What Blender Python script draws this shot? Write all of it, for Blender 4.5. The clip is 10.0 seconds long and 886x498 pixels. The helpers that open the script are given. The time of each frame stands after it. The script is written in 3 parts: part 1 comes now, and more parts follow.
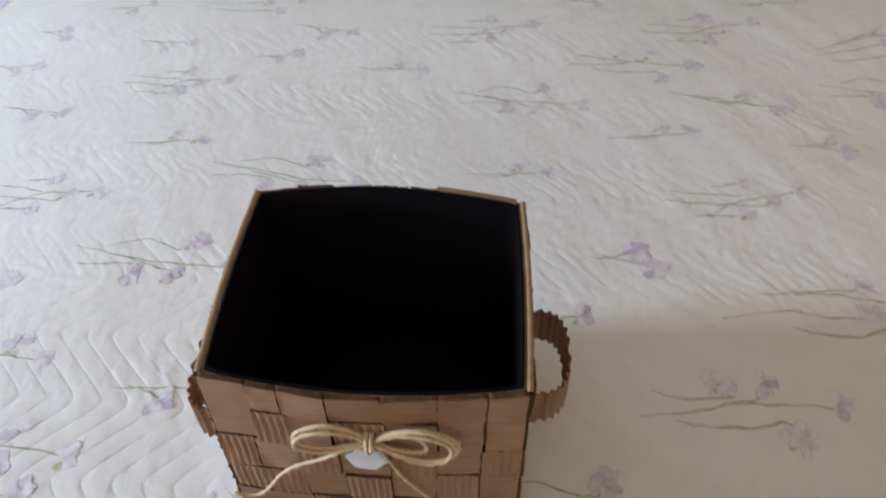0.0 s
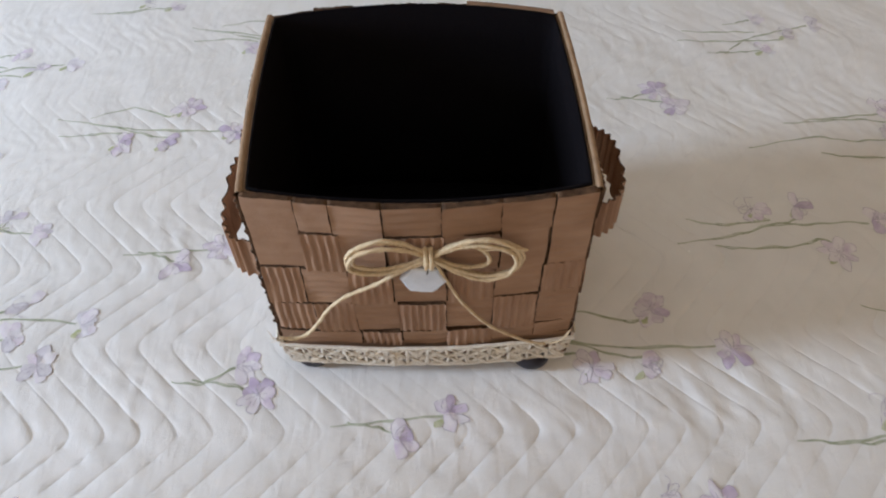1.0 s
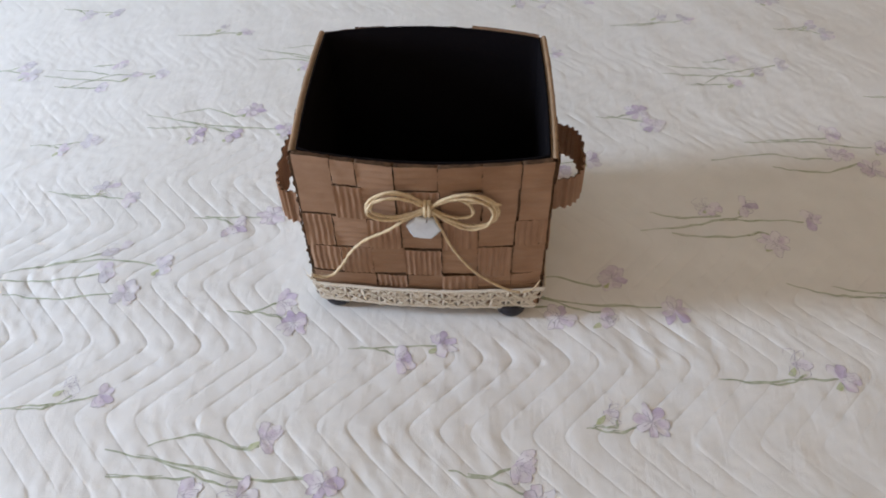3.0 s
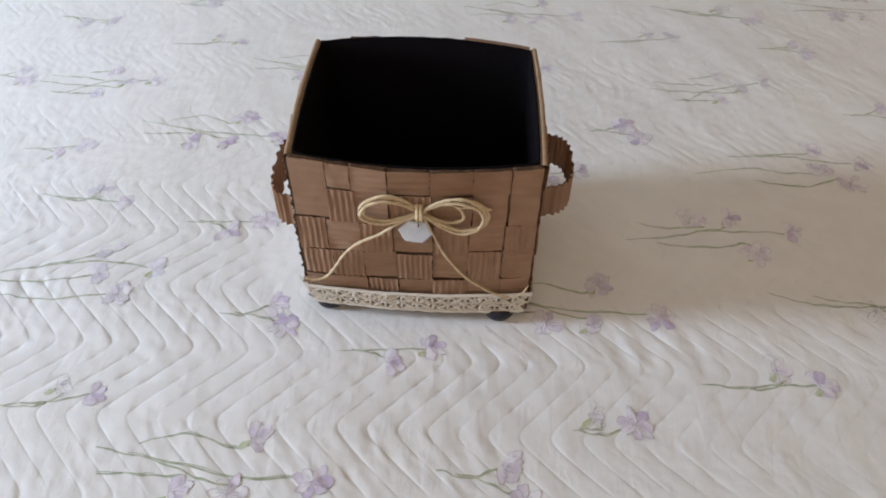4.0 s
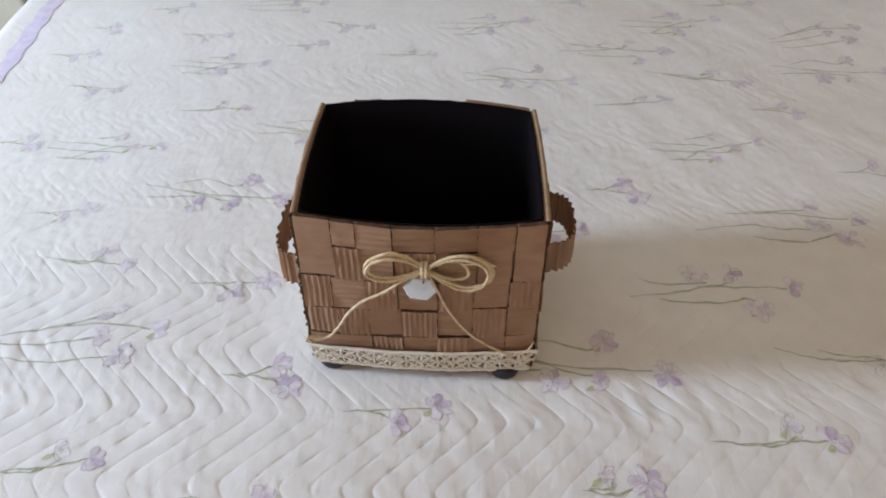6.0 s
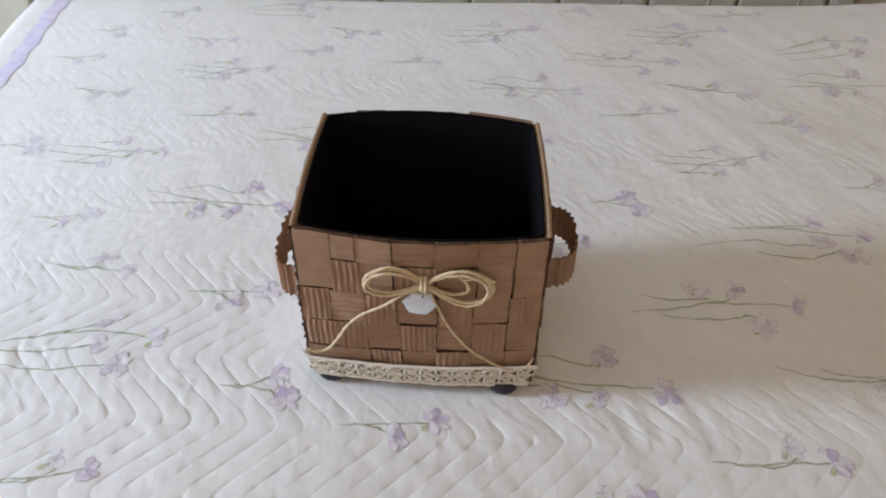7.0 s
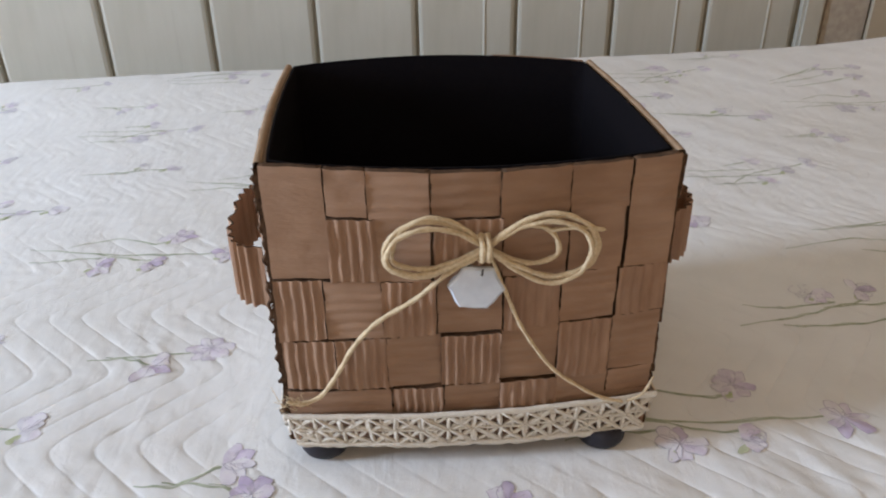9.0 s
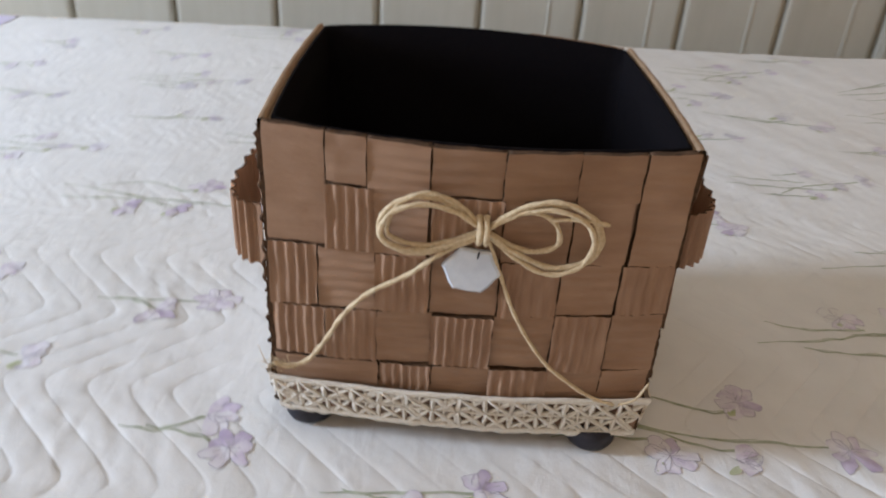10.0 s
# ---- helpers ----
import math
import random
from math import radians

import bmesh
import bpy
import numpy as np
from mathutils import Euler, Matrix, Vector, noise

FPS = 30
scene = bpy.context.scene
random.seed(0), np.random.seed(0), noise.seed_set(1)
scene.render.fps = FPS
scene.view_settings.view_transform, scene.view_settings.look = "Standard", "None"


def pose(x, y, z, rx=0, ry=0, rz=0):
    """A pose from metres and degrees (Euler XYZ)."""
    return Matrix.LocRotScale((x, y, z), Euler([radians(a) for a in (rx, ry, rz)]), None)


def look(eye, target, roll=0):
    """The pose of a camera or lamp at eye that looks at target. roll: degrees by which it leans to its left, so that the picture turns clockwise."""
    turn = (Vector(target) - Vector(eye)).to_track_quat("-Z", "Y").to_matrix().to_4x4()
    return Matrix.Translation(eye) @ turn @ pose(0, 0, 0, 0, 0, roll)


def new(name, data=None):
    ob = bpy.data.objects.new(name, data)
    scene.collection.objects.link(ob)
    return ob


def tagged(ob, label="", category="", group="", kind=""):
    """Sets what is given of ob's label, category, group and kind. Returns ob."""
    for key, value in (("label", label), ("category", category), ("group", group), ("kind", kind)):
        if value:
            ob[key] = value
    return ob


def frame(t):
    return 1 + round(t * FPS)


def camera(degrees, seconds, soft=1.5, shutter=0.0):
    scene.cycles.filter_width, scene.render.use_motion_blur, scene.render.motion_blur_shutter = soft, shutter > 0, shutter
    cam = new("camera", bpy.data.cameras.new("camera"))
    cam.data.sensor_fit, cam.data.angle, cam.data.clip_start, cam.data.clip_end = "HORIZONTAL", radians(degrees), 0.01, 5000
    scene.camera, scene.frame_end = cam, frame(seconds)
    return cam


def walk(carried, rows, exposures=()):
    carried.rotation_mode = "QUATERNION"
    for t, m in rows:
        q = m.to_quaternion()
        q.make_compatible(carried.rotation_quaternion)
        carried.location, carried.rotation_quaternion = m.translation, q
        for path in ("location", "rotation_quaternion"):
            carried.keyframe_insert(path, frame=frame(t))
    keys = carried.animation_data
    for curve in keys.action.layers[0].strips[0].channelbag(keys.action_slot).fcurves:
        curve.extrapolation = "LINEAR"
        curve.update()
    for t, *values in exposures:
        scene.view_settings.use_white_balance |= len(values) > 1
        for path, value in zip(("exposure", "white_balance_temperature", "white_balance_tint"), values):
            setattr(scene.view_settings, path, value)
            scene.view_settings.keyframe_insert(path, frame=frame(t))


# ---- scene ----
cam = camera(63.0, 10.0, soft=1.9, shutter=0.5)
PATH = [
    (0, (0.105, -0.252, 0.563), (-0.047, 1.172, -0.833), -1.2),
    (0.5, (0.09, -0.265, 0.531), (0.012, 1.083, -0.944), -2.0),
    (1, (0.044, -0.287, 0.49), (0.011, 0.986, -1.052), -1.5),
    (1.5, (0.046, -0.328, 0.53), (0.063, 0.982, -0.982), 0.8),
    (2, (0.07, -0.388, 0.554), (0.03, 0.958, -0.924), 1.6),
    (2.5, (0.086, -0.434, 0.534), (-0.072, 0.919, -0.931), -4.3),
    (2.7, (0.085, -0.435, 0.546), (-0.061, 0.922, -0.917), -2.8),
    (3.8, (0.082, -0.452, 0.556), (-0.044, 0.944, -0.87), -0.6),
    (4, (0.082, -0.455, 0.555), (-0.025, 0.947, -0.868), 0.1),
    (4.5, (0.078, -0.46, 0.547), (-0.034, 0.979, -0.837), 0.2),
    (5, (0.075, -0.459, 0.55), (-0.028, 0.986, -0.83), 0.9),
    (5.5, (0.074, -0.461, 0.552), (-0.022, 1.024, -0.784), 1.1),
    (5.7, (0.074, -0.461, 0.552), (-0.028, 1.043, -0.763), 0.5),
    (6.8, (0.08, -0.462, 0.547), (-0.022, 1.078, -0.724), -0.9),
    (7, (0.077, -0.45, 0.556), (-0.038, 1.076, -0.731), 0.4),
    (7.5, (0.084, -0.431, 0.539), (0.069, 1.082, -0.769), 2.8),
    (8, (0.056, -0.352, 0.404), (-0.164, 1.208, -0.827), -3.9),
    (8.5, (0.03, -0.327, 0.306), (0.011, 1.389, -0.72), -1.4),
    (9, (-0.008, -0.33, 0.31), (0.072, 1.444, -0.61), -1.0),
    (9.5, (-0.016, -0.341, 0.309), (0.095, 1.456, -0.562), 0.2),
    (10, (0.019, -0.321, 0.306), (-0.038, 1.423, -0.671), 3.5),
]
walk(cam, [(t, look(eye, target, roll)) for t, eye, target, roll in PATH],
     exposures=[(0.0, -0.05), (1.5, 0.0), (10.0, 0.0)])

# ---------------------------------------------------------------- world and lights
world = bpy.data.worlds.new("sky")
scene.world = world
world.use_nodes = True
wn = world.node_tree
sky = wn.nodes.new("ShaderNodeTexSky")
sky.sky_type = "NISHITA"
sky.sun_disc = False
sky.sun_elevation = radians(40)
sky.sun_rotation = radians(200)
wn.links.new(sky.outputs[0], wn.nodes["Background"].inputs[0])
wn.nodes["Background"].inputs[1].default_value = 0.06

# the room: x from left wall to right wall, y from back wall to panelled wall
SKEW = radians(3.6)      # the bed and the panelled wall stand askew to the basket
X0, X1, Y0, Y1, ZF, ZC = -2.2, 2.3, -2.6, 1.12, -0.56, 2.04
WIN_A = (-0.36, -0.02, 0.27, 1.09)      # left wall window: y0, y1, z0, z1
FILL_B = (-1.6, 0.6, 0.85, 1.85)        # added back wall opening for unseen warm fill: x0, x1, z0, z1
FILL_C = (0.05, 0.95, 0.35, 1.55)       # unseen right wall opening, made for a warm fill lamp: y0, y1, z0, z1


def opening_lamp(name, eye, target, w, h, power, colour):
    data = bpy.data.lights.new(name, "AREA")
    data.shape, data.size, data.size_y, data.energy, data.color = "RECTANGLE", w, h, power, colour
    ob = new(name, data)
    ob.matrix_world = look(eye, target)
    return ob


opening_lamp("window_and_fill_light", (X0 - 0.02, (WIN_A[0] + WIN_A[1]) / 2, (WIN_A[2] + WIN_A[3]) / 2), (0.6, 0.12, 0.0),
            WIN_A[1] - WIN_A[0], WIN_A[3] - WIN_A[2], 74, (0.645, 0.78, 1.0))
# added soft fill from behind the camera, for the basket's front
opening_lamp("window_and_fill_light", ((FILL_B[0] + FILL_B[1]) / 2, Y0 - 0.02, (FILL_B[2] + FILL_B[3]) / 2), (0, 0, 0.2),
            FILL_B[1] - FILL_B[0], FILL_B[3] - FILL_B[2], 8.0, (1.0, 0.76, 0.49))
# invented fill lamp that warms the bed's right side and the basket's shadow
opening_lamp("window_and_fill_light", (X1 + 0.02, (FILL_C[0] + FILL_C[1]) / 2, (FILL_C[2] + FILL_C[3]) / 2), (0.4, 0.4, 0.0),
            FILL_C[1] - FILL_C[0], FILL_C[3] - FILL_C[2], 5.0, (1.0, 0.70, 0.36))


# ---------------------------------------------------------------- materials
def material(name, colour, rough=0.7, metal=0.0, other=None, scale=40.0, detail=6.0, bump=0.0, bump_scale=400.0,
             stretch=(1, 1, 1), spec=0.3, vary=0.0, sheen=0.0, big=None, crease=None):
    """Principled surface: two noise scales mix colour and other, a third noise gives relief."""
    m = bpy.data.materials.new(name)
    m.use_nodes = True
    n, l = m.node_tree.nodes, m.node_tree.links
    p = n["Principled BSDF"]
    p.inputs["Roughness"].default_value = rough
    p.inputs["Metallic"].default_value = metal
    p.inputs["Specular IOR Level"].default_value = spec
    p.inputs["Sheen Weight"].default_value = sheen
    tc = n.new("ShaderNodeTexCoord")
    mp = n.new("ShaderNodeMapping")
    mp.inputs["Scale"].default_value = stretch
    l.new(tc.outputs["Object"], mp.inputs[0])
    tex = n.new("ShaderNodeTexNoise")
    tex.inputs["Scale"].default_value, tex.inputs["Detail"].default_value = scale, detail
    l.new(mp.outputs[0], tex.inputs[0])
    ramp = n.new("ShaderNodeMapRange")
    ramp.inputs[1].default_value, ramp.inputs[2].default_value = 0.32, 0.68
    l.new(tex.outputs[0], ramp.inputs[0])
    mix = n.new("ShaderNodeMix")
    mix.data_type = "RGBA"
    mix.inputs[6].default_value = (*colour, 1)
    mix.inputs[7].default_value = (*(other or [c * 0.85 for c in colour]), 1)
    l.new(ramp.outputs[0], mix.inputs[0])
    out = mix.outputs[2]
    if big:
        tex2 = n.new("ShaderNodeTexNoise")
        tex2.inputs["Scale"].default_value, tex2.inputs["Detail"].default_value = big[0], 3
        l.new(tc.outputs["Object"], tex2.inputs[0])
        mix2 = n.new("ShaderNodeMix")
        mix2.data_type = "RGBA"
        mix2.blend_type = "MULTIPLY"
        mr = n.new("ShaderNodeMapRange")
        mr.inputs[1].default_value, mr.inputs[2].default_value = 0.35, 0.65
        l.new(tex2.outputs[0], mr.inputs[0])
        l.new(mr.outputs[0], mix2.inputs[0])
        l.new(out, mix2.inputs[6])
        mix2.inputs[7].default_value = (*big[1], 1)
        out = mix2.outputs[2]
    if vary:
        info = n.new("ShaderNodeObjectInfo")
        geo = n.new("ShaderNodeNewGeometry")
        add = n.new("ShaderNodeMath")
        l.new(info.outputs["Random"], add.inputs[0])
        l.new(geo.outputs["Random Per Island"], add.inputs[1])
        mr = n.new("ShaderNodeMapRange")
        mr.inputs[1].default_value, mr.inputs[2].default_value = 0.0, 2.0
        mr.inputs[3].default_value, mr.inputs[4].default_value = 1 - vary, 1 + vary
        l.new(add.outputs[0], mr.inputs[0])
        hsv = n.new("ShaderNodeHueSaturation")
        l.new(mr.outputs[0], hsv.inputs["Value"])
        l.new(out, hsv.inputs["Color"])
        out = hsv.outputs[0]
    l.new(out, p.inputs["Base Color"])
    if bump:
        bt = n.new("ShaderNodeTexNoise")
        bt.inputs["Scale"].default_value, bt.inputs["Detail"].default_value = bump_scale, 4
        l.new(mp.outputs[0], bt.inputs[0])
        b = n.new("ShaderNodeBump")
        b.inputs["Strength"].default_value, b.inputs["Distance"].default_value = bump, 0.001
        l.new(bt.outputs[0], b.inputs["Height"])
        l.new(b.outputs[0], p.inputs["Normal"])
        if crease:
            cm = n.new("ShaderNodeMapping")
            cm.inputs["Scale"].default_value = (1.0, 0.30, 1.0)
            cm.inputs["Rotation"].default_value = (0, 0, 0.35)
            l.new(tc.outputs["Object"], cm.inputs[0])
            ct = n.new("ShaderNodeTexNoise")
            ct.inputs["Scale"].default_value, ct.inputs["Detail"].default_value = crease[0], 3
            ct.inputs["Distortion"].default_value = 0.6
            l.new(cm.outputs[0], ct.inputs[0])
            cb = n.new("ShaderNodeBump")
            cb.inputs["Strength"].default_value, cb.inputs["Distance"].default_value = crease[1], 0.004
            l.new(ct.outputs[0], cb.inputs["Height"])
            l.new(cb.outputs[0], b.inputs["Normal"])
    return m


COTTON = material("white_cotton", (0.805, 0.794, 0.777), 0.9, other=(0.765, 0.754, 0.737), scale=30, bump=0.2, bump_scale=1100, crease=(85.0, 0.15),
                  spec=0.15, sheen=0.15, big=(3.0, (0.97, 0.965, 0.95)))
PETAL = material("lavender_ink", (0.62, 0.535, 0.645), 0.9, other=(0.78, 0.75, 0.765), scale=110, detail=3, spec=0.15, vary=0.10)
PETAL_DEEP = material("deep_lavender_ink", (0.50, 0.41, 0.555), 0.9, other=(0.66, 0.59, 0.69), scale=110, detail=3, spec=0.15, vary=0.1)
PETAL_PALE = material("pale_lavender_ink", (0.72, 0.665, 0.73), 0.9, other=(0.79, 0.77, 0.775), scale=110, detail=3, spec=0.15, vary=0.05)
# greyed lavender: the haze over far and left sprays put into the ink
PETAL_HAZE = material("hazed_lavender_ink", (0.60, 0.57, 0.62), 0.9, other=(0.73, 0.715, 0.73), scale=110, detail=3, spec=0.15, vary=0.08)
PETAL_LINE = material("violet_ink", (0.36, 0.32, 0.39), 0.9, other=(0.60, 0.56, 0.61), scale=300, spec=0.15)
STEM = material("sage_ink", (0.315, 0.345, 0.235), 0.9, other=(0.55, 0.575, 0.46), scale=120, detail=3, spec=0.15)
LEAF = material("leaf_ink", (0.42, 0.46, 0.25), 0.9, other=(0.62, 0.64, 0.48), scale=180, detail=3, spec=0.15)
STRIPE = material("lavender_band_ink", (0.62, 0.55, 0.73), 0.9, other=(0.72, 0.68, 0.78), scale=60, spec=0.15)
CARD = material("kraft_cardboard", (0.300, 0.190, 0.124), 0.72, other=(0.265, 0.168, 0.108), scale=90, detail=8, bump=0.25,
                bump_scale=700, spec=0.25, vary=0.10, big=(22.0, (0.90, 0.86, 0.82)))
CARD_H = material("kraft_cardboard_level", (0.390, 0.252, 0.170), 0.82, other=(0.318, 0.198, 0.130), scale=34, detail=8, stretch=(1, 1, 3.5), bump=0.3,
                  bump_scale=240, spec=0.12, vary=0.11, big=(30.0, (0.91, 0.87, 0.83)))
CARD_V = material("kraft_cardboard_upright", (0.400, 0.258, 0.176), 0.82, other=(0.312, 0.192, 0.127), scale=34, detail=8, stretch=(3.5, 3.5, 1), bump=0.3,
                  bump_scale=240, spec=0.12, vary=0.11, big=(30.0, (0.91, 0.87, 0.83)))
# cut edges, with the shade of the gaps between strips put into their colour
CARD_EDGE_SHADE = material("shaded_cut_edge", (0.12, 0.068, 0.038), 0.85, other=(0.05, 0.028, 0.016), scale=250, bump=0.3, spec=0.15)
CARD_RIM = material("pale_cardboard_rim", (0.365, 0.243, 0.150), 0.8, other=(0.28, 0.183, 0.112), scale=120, bump=0.2, spec=0.2)
FELT = material("black_felt", (0.0056, 0.0046, 0.0056), 0.95, other=(0.0065, 0.0055, 0.0065), scale=300, bump=0.3, spec=0.05)
TWINE = material("jute_twine", (0.76, 0.615, 0.41), 0.8, other=(0.60, 0.455, 0.27), scale=500, detail=5, bump=0.5, bump_scale=1800, spec=0.25)
LACE = material("ecru_lace", (0.86, 0.80, 0.70), 0.95, other=(0.76, 0.70, 0.60), scale=700, bump=0.9, bump_scale=1300, spec=0.06)
TAG = material("silvery_shell", (0.74, 0.79, 0.86), 0.22, other=(0.62, 0.67, 0.74), scale=110, detail=3, spec=0.6, bump=0.1, bump_scale=60)
FOOT = material("black_rubber", (0.012, 0.010, 0.016), 0.5, other=(0.02, 0.018, 0.024), scale=300, spec=0.4)
PANEL = material("cream_painted_wood", (0.49, 0.465, 0.395), 0.42, other=(0.45, 0.425, 0.355), scale=9, stretch=(5, 5, 0.6), spec=0.45, vary=0.05,
                 bump=0.1, bump_scale=60, big=(4.0, (0.93, 0.92, 0.90)))
# brown tone behind the boards, darker than their paint
GROOVE = material("brown_groove", (0.27, 0.24, 0.18), 0.85, other=(0.34, 0.30, 0.23), scale=30)
TAN = material("speckled_tan_stone", (0.36, 0.30, 0.24), 0.7, other=(0.46, 0.40, 0.32), scale=70, bump=0.3, bump_scale=150)
TAN_WALL = material("tan_plaster", (0.46, 0.39, 0.29), 0.9, other=(0.42, 0.355, 0.26), scale=6, bump=0.15, bump_scale=90, spec=0.2)
WALL = material("beige_plaster", (0.74, 0.56, 0.385), 0.9, other=(0.70, 0.52, 0.345), scale=5, bump=0.15, bump_scale=90, spec=0.2)
CEIL = material("white_ceiling_paint", (0.78, 0.72, 0.63), 0.9, other=(0.74, 0.68, 0.59), scale=4, spec=0.2)
# unseen wall, tinted to bounce warm light onto the bed
OCHRE = material("warm_ochre_plaster", (0.66, 0.45, 0.27), 0.9, other=(0.61, 0.41, 0.24), scale=5, bump=0.15, bump_scale=90, spec=0.2)
FLOOR = material("pale_floor_tile", (0.60, 0.53, 0.42), 0.4, other=(0.54, 0.47, 0.36), scale=8, spec=0.4)


# ---------------------------------------------------------------- helpers of this scene
def mesh_of(name, verts, faces, mats, smooth=True, slots=None):
    me = bpy.data.meshes.new(name)
    me.from_pydata([tuple(v) for v in verts], [], [tuple(f) for f in faces])
    for m in (mats if isinstance(mats, (list, tuple)) else [mats]):
        me.materials.append(m)
    if smooth:
        me.polygons.foreach_set("use_smooth", [True] * len(me.polygons))
    if slots is not None:
        me.polygons.foreach_set("material_index", slots)
    me.update()
    return me


def part(name, me, parent=None, label="", m=None):
    ob = new(name, me)
    if parent:
        ob.parent = parent
    if m is not None:
        ob.matrix_basis = m
    return tagged(ob, label)


def block(x0, x1, y0, y1, z0, z1):
    v = [(x, y, z) for x in (x0, x1) for y in (y0, y1) for z in (z0, z1)]
    return v, [(0, 1, 3, 2), (4, 6, 7, 5), (0, 4, 5, 1), (2, 3, 7, 6), (0, 2, 6, 4), (1, 5, 7, 3)]


def block_mesh(name, bounds, mat, bevel=0.0):
    v, f = block(*bounds)
    bm = bmesh.new()
    vs = [bm.verts.new(p) for p in v]
    for q in f:
        bm.faces.new([vs[i] for i in q])
    if bevel:
        bmesh.ops.bevel(bm, geom=bm.edges[:], offset=bevel, segments=2, affect="EDGES")
    bmesh.ops.recalc_face_normals(bm, faces=bm.faces[:])
    me = bpy.data.meshes.new(name)
    bm.to_mesh(me)
    bm.free()
    me.materials.append(mat)
    return me


def smooth_path(points, n):
    """Catmull-Rom through points, n steps a span."""
    p = [Vector(q) for q in points]
    p = [2 * p[0] - p[1]] + p + [2 * p[-1] - p[-2]]
    out = []
    for i in range(1, len(p) - 2):
        a, b, c, d = p[i - 1:i + 3]
        for k in range(n):
            t = k / n
            out.append(0.5 * (2 * b + (c - a) * t + (2 * a - 5 * b + 4 * c - d) * t * t + (3 * b - 3 * c + d - a) * t ** 3))
    return out + [p[-2]]


def cord(points, r, seg=8, plies=2, twist=520.0, grow=0.16):
    """A twisted cord along points: verts and faces."""
    verts, faces, s = [], [], 0.0
    up = Vector((0, -1, 0.02))
    for i, q in enumerate(points):
        tan = (points[min(i + 1, len(points) - 1)] - points[max(i - 1, 0)]).normalized()
        side = tan.cross(up).normalized()
        top = side.cross(tan)
        if i:
            s += (q - points[i - 1]).length
        end = 0.35 if i in (0, len(points) - 1) else 1.0
        for k in range(seg):
            a = 2 * math.pi * k / seg
            rr = r * end * (1 + grow * math.cos(plies * a - twist * s))
            verts.append(q + side * (rr * math.cos(a)) + top * (rr * math.sin(a)))
    for i in range(len(points) - 1):
        for k in range(seg):
            j = (k + 1) % seg
            faces.append((i * seg + k, i * seg + j, (i + 1) * seg + j, (i + 1) * seg + k))
    faces.append(tuple(range(seg))[::-1])
    faces.append(tuple((len(points) - 1) * seg + k for k in range(seg)))
    return verts, faces


def join(pieces):
    verts, faces = [], []
    for v, f in pieces:
        o = len(verts)
        verts += list(v)
        faces += [tuple(i + o for i in q) for q in f]
    return verts, faces


NOISE_TABLES = {}


def value_noise(x, y, size, seed):
    """Smooth lattice noise in -1..1 over arrays."""
    if seed not in NOISE_TABLES:
        NOISE_TABLES[seed] = np.random.RandomState(seed).uniform(-1, 1, (64, 64))
    table = NOISE_TABLES[seed]
    gx, gy = np.asarray(x) / size + 1000.3, np.asarray(y) / size + 1000.7
    ix, iy = np.floor(gx).astype(int), np.floor(gy).astype(int)
    fx, fy = gx - ix, gy - iy
    fx, fy = fx * fx * (3 - 2 * fx), fy * fy * (3 - 2 * fy)
    a, b = table[ix % 64, iy % 64], table[(ix + 1) % 64, iy % 64]
    c, d = table[ix % 64, (iy + 1) % 64], table[(ix + 1) % 64, (iy + 1) % 64]
    return (a * (1 - fx) + b * fx) * (1 - fy) + (c * (1 - fx) + d * fx) * fy


def step01(a, b, v):
    t = np.clip((np.asarray(v) - a) / (b - a), 0, 1)
    return t * t * (3 - 2 * t)


# ---------------------------------------------------------------- room
floor = tagged(new("floor", block_mesh("floor", (X0, X1, Y0, Y1 + 0.35, ZF - 0.1, ZF), FLOOR)), "pale beige tiled bedroom floor", "floor", kind="structure")
ceiling = tagged(new("ceiling", block_mesh("ceiling", (X0, X1, Y0, Y1 + 0.35, ZC, ZC + 0.1), CEIL)), "plain white ceiling", "ceiling", kind="structure")


def wall_with_opening(name, axis, inner, outer, span, opening, label, mat):
    """A wall between the planes inner and outer, with one opening through it."""
    a0, a1, b0, b1 = opening
    lo, hi = sorted((inner, outer))
    rects = [(span[0], a0, ZF, ZC), (a1, span[1], ZF, ZC), (a0, a1, ZF, b0), (a0, a1, b1, ZC)]
    pieces = []
    for p0, p1, q0, q1 in rects:
        pieces.append(block(lo, hi, p0, p1, q0, q1) if axis == "x" else block(p0, p1, lo, hi, q0, q1))
    return tagged(new(name, mesh_of(name, *join(pieces), mat, smooth=False)), label, "wall", kind="structure")


wall_with_opening("wall_west", "x", X0, X0 - 0.15, (Y0, Y1 + 0.35), WIN_A, "beige plaster wall with a window opening", WALL)
wall_with_opening("wall_south", "y", Y0, Y0 - 0.15, (X0, X1), FILL_B, "unseen beige plaster wall with a wide opening for added fill", WALL)
wall_with_opening("wall_east", "x", X1, X1 + 0.15, (Y0, Y1 + 0.35), FILL_C, "unseen warm ochre plaster wall with an opening made for fill", OCHRE)

wall_north = tagged(new("wall_north", block_mesh("wall_north", (X0 - 0.1, X1 + 0.1, 0.009, 0.15, ZF, ZC), GROOVE)),
                    "wall clad in cream painted vertical wooden panels", "wall", kind="structure")
wall_north.matrix_basis = pose(0, Y1, 0, 0, 0, math.degrees(SKEW))


